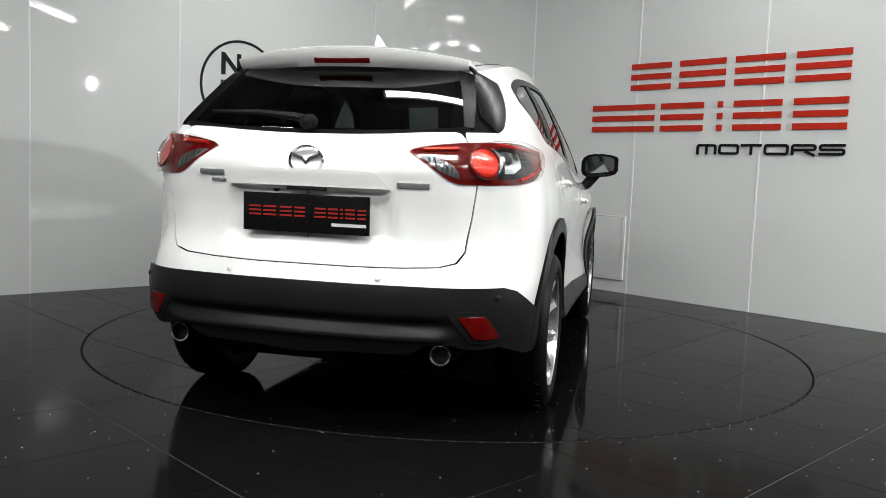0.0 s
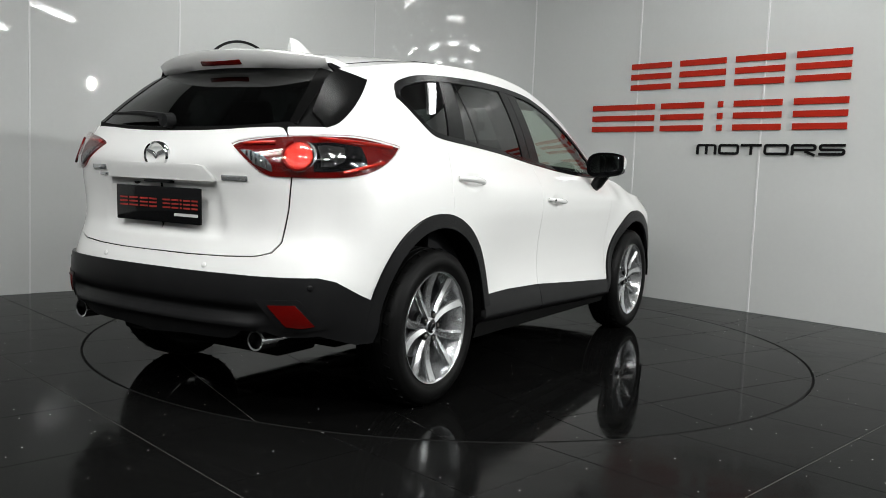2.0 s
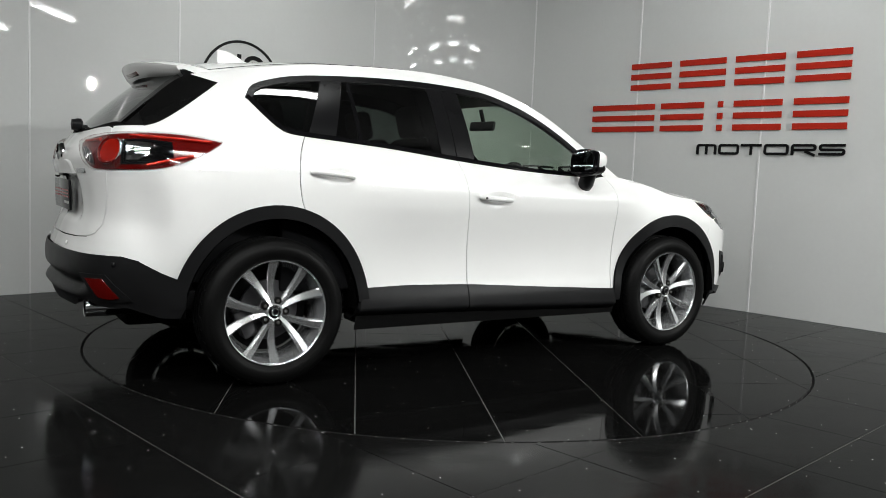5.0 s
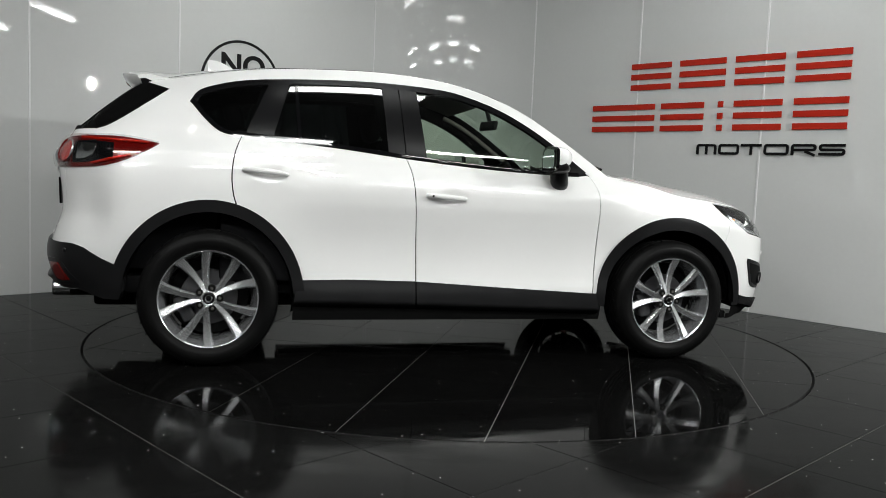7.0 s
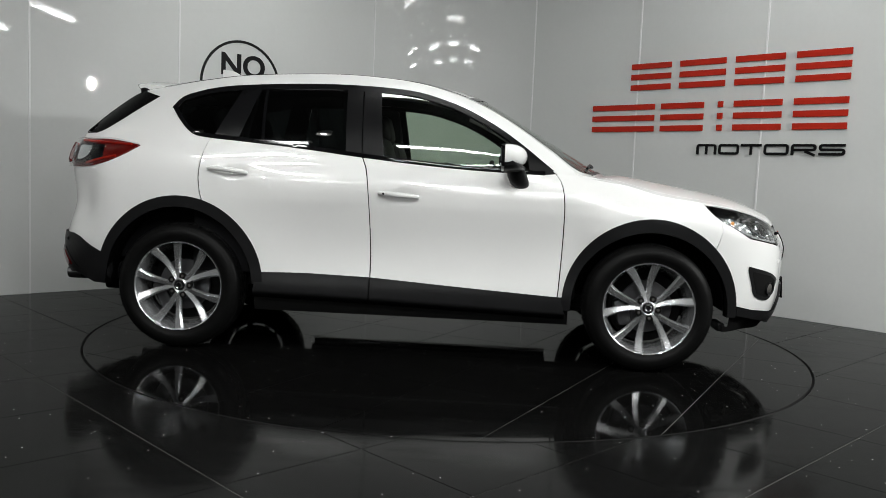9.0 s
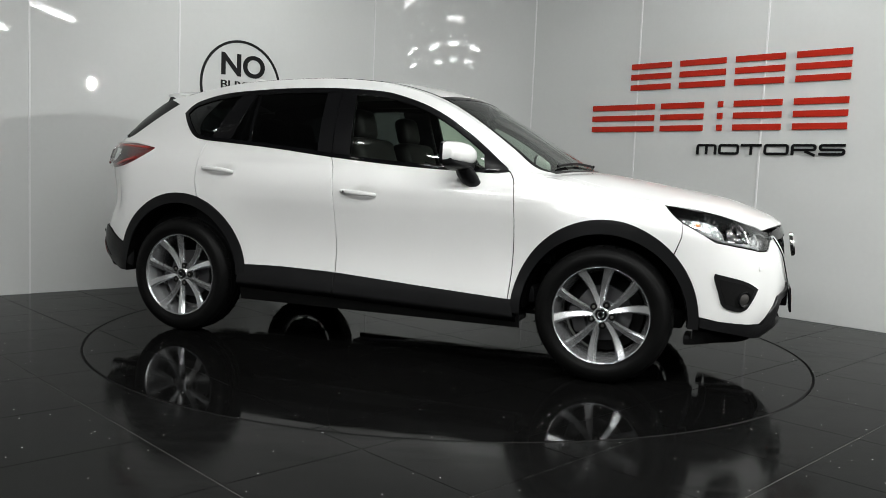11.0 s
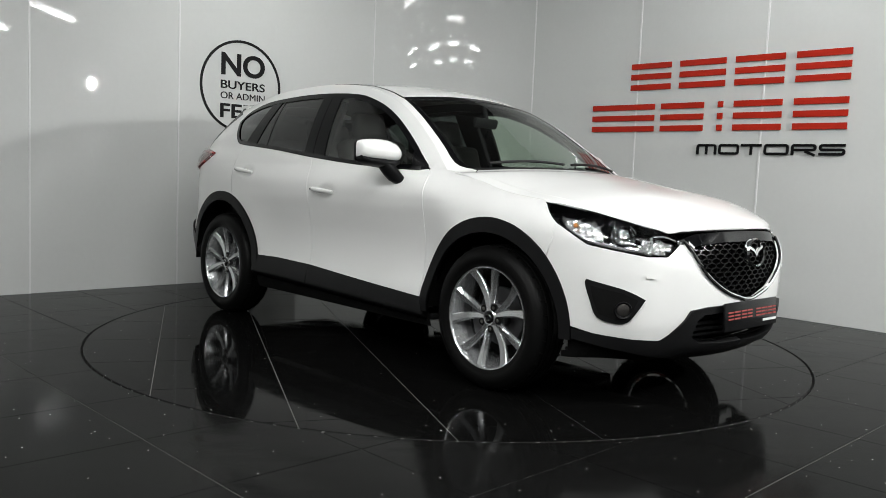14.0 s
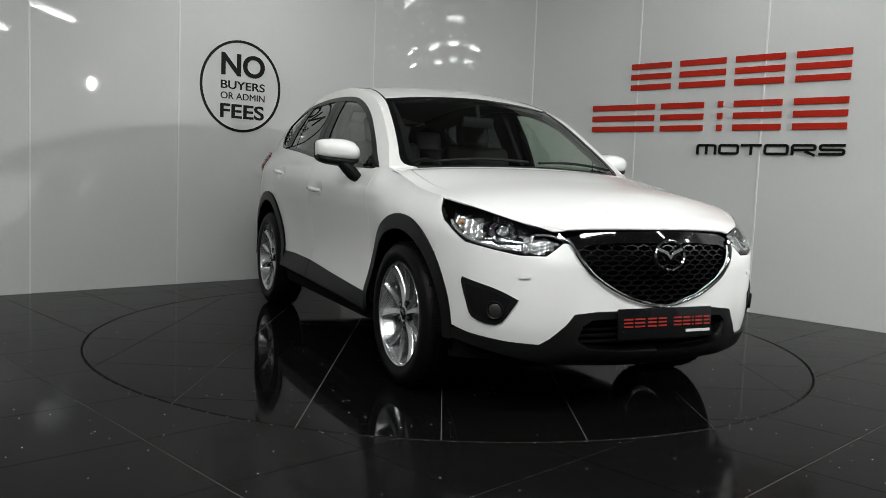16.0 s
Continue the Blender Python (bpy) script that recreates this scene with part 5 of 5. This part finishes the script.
def plate(name, m, w, h):
    p = part(name, placed(box_bm(0, 0, 0, w, .012, h, .004), m), PLATEBLACK, CAR, "black dealer plate with red and white bars")
    cells = [(-.235, -.185), (-.175, -.12), (-.105, -.055), (-.045, .0), (.04, .085), (.095, .135), (.145, .155), (.165, .205), (.215, .25)]
    for a, b in cells:
        for z in (-.020, -.004, .012):
            part("name_bar", placed(box_bm((a + b) / 2, -.0075, z + .010, b - a, .002, .007), m), PLATERED, p, smooth=False)
    part("small_bar", placed(box_bm(.18, -.0075, -.038, .14, .002, .012), m), PLATEWHITE, p, smooth=False)


def build_front():
    back = [(0.0, .85), (AF(.42), .846), (AF(.475), .815), (AF(.41), .70), (AF(.33), .635), (AF(.2), .565), (0.0, .522)]
    gr = part("grille", panel_mesh("grille", back, LINER, off=-.06, thick=-.05, both=True), LINER, CAR, "black honeycomb grille")
    top = [(0.0, .856), (AF(.2), .853), (AF(.38), .842), (AF(.452), .822), (AF(.43), .775), (AF(.36), .795), (AF(.2), .805), (0.0, .807)]
    part("grille_bar", panel_mesh("grille_bar", top, GLOSSBLACK, off=-.008, thick=.03, both=True), GLOSSBLACK, gr)
    # honeycomb
    bm = bmesh.new()
    poly = [(h, z) for h, z in ((.0, .53), (.05, .53), (.2, .572), (.33, .64), (.40, .705), (.44, .79), (.2, .81), (0, .812))]
    full = poly + [(-h, z) for h, z in poly[::-1]]
    w, hh = .066, .029
    cells = []
    for j in range(-1, 18):
        for i in range(-8, 9):
            cx, cz = (i + (.5 if j % 2 else 0)) * w, .535 + j * hh * .78
            if inside_poly(cx, cz, full):
                cells.append((cx, cz))
    for cx, cz in cells:
        pts = [(cx + dx * w * .5, cz + dz * hh * .5) for dx, dz in ((-1, .3), (-.6, 1), (.6, 1), (1, .3), (1, -.3), (.6, -1), (-.6, -1), (-1, -.3))]
        outer, inn, deep = [], [], []
        for px, pz in pts:
            ix, iz = cx + (px - cx) * .87, cz + (pz - cz) * .82
            for lst, qx, qz, o in ((outer, px, pz, -.022), (inn, ix, iz, -.022), (deep, ix, iz, -.045)):
                a = AF(abs(qx))
                p = skin(np.array([a]), np.array([qz]))[0] + skin_normal(np.array([a]), np.array([qz]))[0] * o
                lst.append(bm.verts.new((p[0], p[1] * (1 if qx >= 0 else -1), p[2])))
        n = len(pts)
        for k in range(n):
            l = (k + 1) % n
            bm.faces.new((outer[k], outer[l], inn[l], inn[k]))
            bm.faces.new((inn[k], inn[l], deep[l], deep[k]))
    part("honeycomb", bm, PILLARBLACK, gr, smooth=False)
    # chrome strip
    line = [(AF(h), z) for h, z in ((.495, .800), (.465, .806), (.452, .785))] + curve2([(AF(.445), .77), (AF(.40), .70), (AF(.33), .636), (AF(.2), .568), (AF(.05), .528)], 18) + [(0.0, .524)]
    for sd in (1, -1):
        part("chrome_strip", rod_on_skin(line, .0095, .004, 8, sd), CHROME, gr)
    emblem(gr, pose(2.285, 0, .752, 0, 0, 90) @ pose(0, 0, 0, -8, 0, 0), .078)
    plate("front_plate", pose(2.287, 0, .452, 0, 0, 90) @ pose(0, 0, 0, -4, 0, 0), .525, .135)
    bm = box_bm(2.248, 0, .455, .05, .40, .09, .01)
    part("plate_mount", bm, PLASTIC, CAR)


build_front()


def build_rear():
    emblem(GATE, pose(-2.198, 0, 1.098, 0, 0, -90) @ pose(0, 0, 0, 4, 0, 0), .066)
    plate("rear_plate", pose(-2.190, 0, .893, 0, 0, -90) @ pose(0, 0, 0, 2, 0, 0), .525, .15)
    lip = [(AMAX, 1.002), (AMAX, 1.068)] + [(AR(h), z) for h, z in ((.15, 1.068), (.25, 1.066), (.285, 1.060), (.31, 1.035), (.335, 1.002))]
    part("gate_handle_strip", panel_mesh("gate_handle_strip", lip[::-1], PAINT, off=.016, thick=.05, both=True, ease=.006), PAINT, GATE)
    part("gate_button", box_bm(-2.185, 0, .990, .03, .16, .012, .004), PLASTIC, GATE)
    part("reverse_camera", sphere_cap(.014, .8, 14), PLASTIC, GATE).matrix_basis = pose(-2.20, .12, .985, 90, 0, 0)
    for h, z, w, t in ((.42, 1.042, .12, .022), (.39, 1.012, .07, .014)):
        m = skin_frame(AR(h), z, .003, -1)
        part("badge", placed(box_bm(0, 0, 0, w, .005, t, .002), m), SILVER, GATE, "small chrome badge bar")
    m = skin_frame(AR(.43), 1.018, .003, 1)
    part("badge", placed(box_bm(0, 0, 0, .125, .005, .022, .002), m), SILVER, GATE, "small chrome badge bar")
    for sd in (1, -1):
        for h, z, mt in ((.31, .662, PAINT), (.74, .60, PLASTIC)):
            m = skin_frame(AR(h), z, .004 if mt is PAINT else .017, sd)
            part("parking_sensor", placed(sphere_cap(.012, .5, 14), m), mt, CAR)
        pipe = lathe_bm([(.034, .0), (.041, -.002), (.043, .01), (.043, .24), (.036, .24), (.036, .02)], 28, "Y", True)
        ex = part("exhaust_pipe", placed(pipe, pose(-2.165, -.553 * sd, .378, 0, 0, -90)), CHROME, CAR, "round chrome exhaust tip")
        part("pipe_inside", placed(lathe_bm([(.036, .05), (.0005, .06)], 20, "Y"), pose(-2.165, -.553 * sd, .378, 0, 0, -90)), LINER, ex)


build_rear()


def build_sides():
    for k, sd in enumerate((1, -1)):
        # mirrors: a wedge-shaped cap over a black base and foot
        secs = [(-1.090, .034, 1.188, .050), (-1.080, .048, 1.188, .070), (-1.045, .058, 1.188, .094), (-.99, .064, 1.188, .115), (-.93, .066, 1.185, .125), (-.885, .061, 1.180, .122), (-.860, .048, 1.173, .112), (-.850, .026, 1.168, .095)]

        def loft(drop, squash, deep, wide):
            bm, rings = bmesh.new(), []
            for y, hz, zc, d in secs:
                ring = []
                for q in np.linspace(-90, 90, 15):
                    c, e = math.cos(radians(q)), math.sin(radians(q))
                    ring.append(bm.verts.new((.503 + .12 * (y + .97) * .25 + d * deep * max(c, 0) ** .75, (-.97 + (y + .97) * wide) * sd, zc - drop * hz + hz * squash * math.copysign(abs(e) ** .85, e))))
                rings.append(ring)
            for p, q in zip(rings, rings[1:]):
                for i in range(15):
                    j = (i + 1) % 15
                    bm.faces.new((p[i], p[j], q[j], q[i]))
            bm.faces.new(rings[0])
            bm.faces.new(rings[-1])
            return bm

        shell = part("door_mirror", loft(0, 1, 1, 1), PAINT, DOORS_F[k], "white door mirror with black base", sharp=50)
        part("mirror_base", loft(.98, .42, .93, .97), PLASTIC, shell, "black mirror base", sharp=50)
        foot = tube_bm([(.575, -.95 * sd, 1.118), (.58, -.915 * sd, 1.085), (.59, -.885 * sd, 1.05), (.60, -.862 * sd, 1.03), (.605, -.84 * sd, 1.025)], [.030, .036, .036, .030, .022], 16)
        for v in foot.verts:
            v.co.x = .59 + (v.co.x - .59) * 1.5
        part("mirror_foot", foot, PLASTIC, shell)

        def slab(grow, x0, x1, low):
            top = [(y, zc + hz * grow) for y, hz, zc, d in secs]
            bot = [(y, zc - hz * grow * low) for y, hz, zc, d in secs]
            ring = [(-.967 + (y + .967) * grow, z) for y, z in top + bot[::-1]]
            bm = prism_bm([(y, z) for y, z in ring], x1 - x0, .002)
            for v in bm.verts:
                v.co = (x0 + v.co.y + .03 * (v.co.x + .97), v.co.x * sd, v.co.z)
            return bm

        part("mirror_rim", slab(1.02, .488, .506, 1.25), GLOSSBLACK, shell, "gloss black mirror rim", smooth=False)
        part("mirror_glass", slab(.80, .483, .489, 1.15), MIRROR, shell, "mirror glass", smooth=False)
        # handles
        for owner, x0, x1, z0, z1, xp in ((DOORS_F[k], -.195, .03, .952, .938, .075), (DOORS_R[k], -1.185, -.955, 1.052, 1.032, -.915)):
            pts, rad = [], []
            for t in np.linspace(0, 1, 13):
                a, z = A(x0 + (x1 - x0) * t), z0 + (z1 - z0) * t
                p = skin(np.array([a]), np.array([z]))[0] + skin_normal(np.array([a]), np.array([z]))[0] * (.006 + .026 * math.sin(math.pi * min(1, max(0, t))) ** .5)
                pts.append((p[0], p[1] * sd, p[2]))
                rad.append(.006 + .010 * math.sin(math.pi * (.08 + .84 * t)) ** .6)
            part("door_handle", tube_bm(pts, rad, 12), PAINT, owner)
        m = skin_frame(A(-.165), .949, .036, sd)
        part("key_button", placed(lathe_bm([(.0005, -.004), (.006, -.003), (.006, .004)], 12, "Y"), m), PLASTIC, DOORS_F[k])


build_sides()


# ---------------------------------------------------------------- wheels
def spoke_mesh(turn_hub, turn_rim):
    """One spoke from hub to rim with a ridge off its middle; outer face towards -Y."""
    bm = bmesh.new()
    secs = []
    lean = .45 if turn_rim > turn_hub else -.45
    for t in np.linspace(0, 1, 12):
        r = .030 + (.2565 - .030) * t
        ang = turn_hub + (turn_rim - turn_hub) * t ** 1.25
        w = .0165 + .002 * t + .0095 * t ** 2.2
        yf = -.072 - .023 * t + .016 * math.sin(t * math.pi)
        th = .036 - .012 * t
        c, s = math.cos(ang), math.sin(ang)
        ring = []
        for dx, y in ((-w, yf + .011), (-w * .8, yf + .004), (w * lean, yf - .004), (w * .8, yf + .004), (w, yf + .011), (w * .8, yf + th), (-w * .8, yf + th)):
            ring.append(bm.verts.new((r * c - dx * s, y, r * s + dx * c)))
        secs.append(ring)
    for a, b in zip(secs, secs[1:]):
        for i in range(len(a)):
            j = (i + 1) % len(a)
            bm.faces.new((a[i], a[j], b[j], b[i]))
    bm.faces.new(secs[0])
    bm.faces.new(secs[-1])
    return mesh_of("spoke", bm, ALLOY, True, 28)


def build_wheels():
    tyre_prof = [(.256, -.092), (.264, -.104), (.272, -.108), (.282, -.110), (.285, -.1125), (.305, -.1145), (.325, -.1125), (.328, -.110), (.342, -.104), (.353, -.093), (.360, -.078),
                 (.363, -.064), (.3635, -.058), (.356, -.056), (.356, -.050), (.3645, -.048), (.365, -.024), (.357, -.022), (.357, -.014), (.365, -.012), (.365, .012), (.357, .014), (.357, .022), (.365, .024),
                 (.3645, .048), (.356, .050), (.356, .056), (.3635, .058), (.360, .078), (.353, .093), (.325, .1125), (.262, .108), (.242, .092)]
    tyre_bm = lathe_bm(tyre_prof, 72, "Y")
    for k in range(36):
        for sd in (-1, 1):
            q = 2 * math.pi * (k + .25 * sd) / 36
            sipe = box_bm(0, 0, 0, .004, .034, .006)
            bmesh.ops.transform(sipe, matrix=Matrix.Rotation(q, 4, "Y") @ Matrix.Translation((0, .068 * sd, .3625)) @ Matrix.Rotation(.3 * sd, 4, "Z"), verts=sipe.verts)
            tyre_bm = join(tyre_bm, sipe)
    tyre = mesh_of("tyre", tyre_bm, RUBBER, True, 40)
    rim_prof = [(.257, -.090), (.2605, -.101), (.258, -.106), (.253, -.103), (.250, -.092), (.246, -.072), (.236, -.05), (.222, .0), (.222, .06), (.240, .085), (.2445, .092)]
    rim = mesh_of("rim", lathe_bm(rim_prof, 72, "Y"), ALLOY, True, 45)
    hub = mesh_of("hub", lathe_bm([(.0005, -.070), (.026, -.070), (.029, -.066), (.031, -.076), (.036, -.078), (.044, -.072), (.070, -.052), (.072, -.03), (.03, -.02), (.0005, -.02)], 40, "Y"), ALLOY, True, 35)
    cap = mesh_of("hub_cap", lathe_bm([(.0005, -.081), (.021, -.080), (.0295, -.076), (.0295, -.07)], 28, "Y"), GLOSSBLACK)
    capring = mesh_of("cap_ring", lathe_bm([(.014, -.083), (.017, -.085), (.0195, -.083), (.0195, -.080), (.014, -.080)], 24, "Y", True), CHROME)
    nut = mesh_of("wheel_nut", lathe_bm([(.0005, -.079), (.007, -.079), (.009, -.076), (.009, -.05)], 6, "Y"), STEEL, False)
    # flat dark disc under each nut; a recess's shade put into its colour
    well = mesh_of("nut_well", lathe_bm([(.0195, -.060), (.0195, -.0735), (.0005, -.0738)], 20, "Y"), LINER)
    # shade behind the spokes is put into the disc's and caliper's colour
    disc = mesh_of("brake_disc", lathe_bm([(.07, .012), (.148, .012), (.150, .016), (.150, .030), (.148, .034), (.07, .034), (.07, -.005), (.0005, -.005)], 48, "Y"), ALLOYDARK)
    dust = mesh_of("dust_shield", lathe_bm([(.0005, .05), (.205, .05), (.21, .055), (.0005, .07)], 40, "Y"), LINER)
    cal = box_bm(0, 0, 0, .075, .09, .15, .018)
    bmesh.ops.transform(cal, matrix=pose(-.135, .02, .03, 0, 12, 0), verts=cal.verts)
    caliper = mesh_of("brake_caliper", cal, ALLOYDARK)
    spokes = []
    for k in range(5):
        for e in (-1, 1):
            spokes.append(spoke_mesh(radians(k * 72 + 9 * e), radians(k * 72 + 18 * e)))
    for xc in HUBS:
        for sd in (1, -1):
            w = part("wheel", rim, ALLOY, CAR, "ten-spoke silver alloy wheel")
            turn = {(-1.35, 1): -38, (1.35, 1): -28, (-1.35, -1): 50, (1.35, -1): 20}[(xc, sd)]
            w.matrix_basis = pose(xc, -.79 * sd, .3645, 0, 0, 0 if sd > 0 else 180) @ pose(0, 0, 0, 0, turn, 0)
            for me, name in ((tyre, "tyre"), (hub, "hub"), (cap, "hub_cap"), (capring, "cap_ring"), (disc, "brake_disc"), (dust, "dust_shield"), (caliper, "brake_caliper")):
                part(name, me, None, w)
            for me in spokes:
                part("spoke", me, None, w)
            for k in range(5):
                q = radians(k * 72 + 36)
                for me, name in ((nut, "wheel_nut"), (well, "nut_well")):
                    o = part(name, me, None, w)
                    o.location = (.057 * math.cos(q), 0, .057 * math.sin(q))


build_wheels()


# ---------------------------------------------------------------- inside the car
def build_interior():
    part("cabin_floor", box_bm(-.5, 0, .42, 2.9, 1.46, .10, .02), TRIM, CAR)
    for sd in (1, -1):
        part("door_card", box_bm(-.25, -.775 * sd, .78, 2.1, .05, .66, .02), TRIM, CAR)
        part("boot_side", box_bm(-1.62, -.70 * sd, .85, .62, .06, .70, .02), TRIM, CAR)
        b = prism_bm([(-.40, 1.12), (-.22, 1.12), (-.27, 1.52), (-.47, 1.53)], .035, .006)
        for v in b.verts:
            v.co.y = (v.co.y - .775 + (v.co.z - 1.12) * .42) * sd
        part("pillar_lining", b, TRIM, CAR)
        b = prism_bm([(-1.19, 1.2), (-1.0, 1.2), (-.96, 1.52), (-1.08, 1.52)], .035, .006)
        for v in b.verts:
            v.co.y = (v.co.y - .77 + (v.co.z - 1.2) * .42) * sd
        part("pillar_lining", b, TRIM, CAR)
    # head lining follows the roof
    bm = bmesh.new()
    us = np.linspace(7.95, 15.0, 24)
    for sd in (1, -1):
        g = []
        for u in us:
            s = np.linspace(.12, 1, 10)
            p = top_skin(np.full(10, u), s) - top_normal(np.full(10, u), s) * .035
            g.append([bm.verts.new((q[0], q[1] * sd, q[2])) for q in p])
        for i in range(len(us) - 1):
            for j in range(9):
                bm.faces.new((g[i][j], g[i + 1][j], g[i + 1][j + 1], g[i][j + 1]))
    part("head_lining", bm, HEADLINER, CAR)
    for sd in (1, -1):
        pts = [tuple(q) for q in (top_skin(np.linspace(5.2, 8.0, 12), np.full(12, .06)) - top_normal(np.linspace(5.2, 8.0, 12), np.full(12, .06)) * .045)]
        part("pillar_lining", tube_bm([(x, y * sd, z) for x, y, z in pts], .016, 8), HEADLINER, CAR)
    # dashboard
    dash = prism_bm([(1.08, 1.06), (.95, 1.085), (.70, 1.07), (.52, 1.0), (.50, .80), (.62, .60), (1.05, .60)], 1.46, .02)
    bmesh.ops.translate(dash, vec=(0, -.73, 0), verts=dash.verts)
    part("dashboard", dash, TRIM, CAR)
    binn = box_bm(.58, -.36, 1.075, .24, .34, .07, .03)
    part("instrument_hood", binn, TRIM, CAR)
    wheel = lathe_bm([(.165, -.014), (.178, -.014), (.186, 0), (.178, .014), (.165, .014), (.158, 0)], 36, "X", True)
    bmesh.ops.transform(wheel, matrix=pose(.37, -.36, 1.0, 0, 22, 0), verts=wheel.verts)
    sw = part("steering_wheel", wheel, TRIM, CAR)
    hubm = join(box_bm(0, 0, 0, .04, .14, .11, .02), box_bm(0, 0, 0, .02, .32, .035, .008), box_bm(0, 0, -.08, .02, .05, .16, .008))
    part("wheel_boss", placed(hubm, pose(.385, -.36, 1.0, 0, 22, 0)), TRIM, sw)
    part("centre_console", box_bm(.15, 0, .60, 1.1, .22, .30, .03), TRIM, CAR)
    # mirror inside
    part("cabin_mirror", placed(box_bm(0, 0, 0, .03, .24, .065, .014), pose(.42, 0, 1.41, 0, 12, 8)), TRIM, CAR)
    part("mirror_stem", tube_bm([(.43, 0, 1.43), (.40, 0, 1.52)], .014, 8), TRIM, CAR)

    def seat(y, x, wide, name):
        def cushion(cx, cz, sx, sy, sz, tilt, b):
            return placed(box_bm(0, 0, 0, sx, sy, sz, b, 3), pose(cx, y, cz, 0, tilt, 0))
        s = part(name, cushion(x, .64, .52, wide, .16, -8, .05), SEATCLOTH, CAR)
        part("backrest", cushion(x - .33, .98, .15, wide, .62, -18, .05), SEATCLOTH, s)
        for yy in ((0,) if wide < .7 else (-.40, 0, .40)):
            h = placed(box_bm(0, 0, 0, .10, .25, .19, .04, 3), pose(x - .455, y + yy, 1.37 if wide < .7 else 1.33, 0, -14, 0))
            part("headrest", h, SEATCLOTH, s)
            for e in (-.05, .05):
                part("headrest_post", tube_bm([(x - .435, y + yy + e, 1.24), (x - .455, y + yy + e, 1.32)], .006, 6), STEEL, s)
    seat(-.36, .12, .52, "driver_seat")
    seat(.36, .12, .52, "passenger_seat")
    seat(0, -.78, 1.30, "rear_seat")
    part("parcel_shelf", box_bm(-1.55, 0, 1.12, .62, 1.30, .025, .008), TRIM, CAR)


build_interior()


def motions():
    rows_t, rows_c = [], []
    for k in range(0, 65):
        t = k * 0.25
        th = TABLE_TH0 + TABLE_W * t + TABLE_W2 * t * t
        m = pose(0, 0, 0, 0, 0, th)
        rows_t.append((t, m))
        rows_c.append((t, m @ pose(-0.18404, 0.03618, 0)))
    walk(TABLE, rows_t)
    walk(CAR, rows_c)


motions()
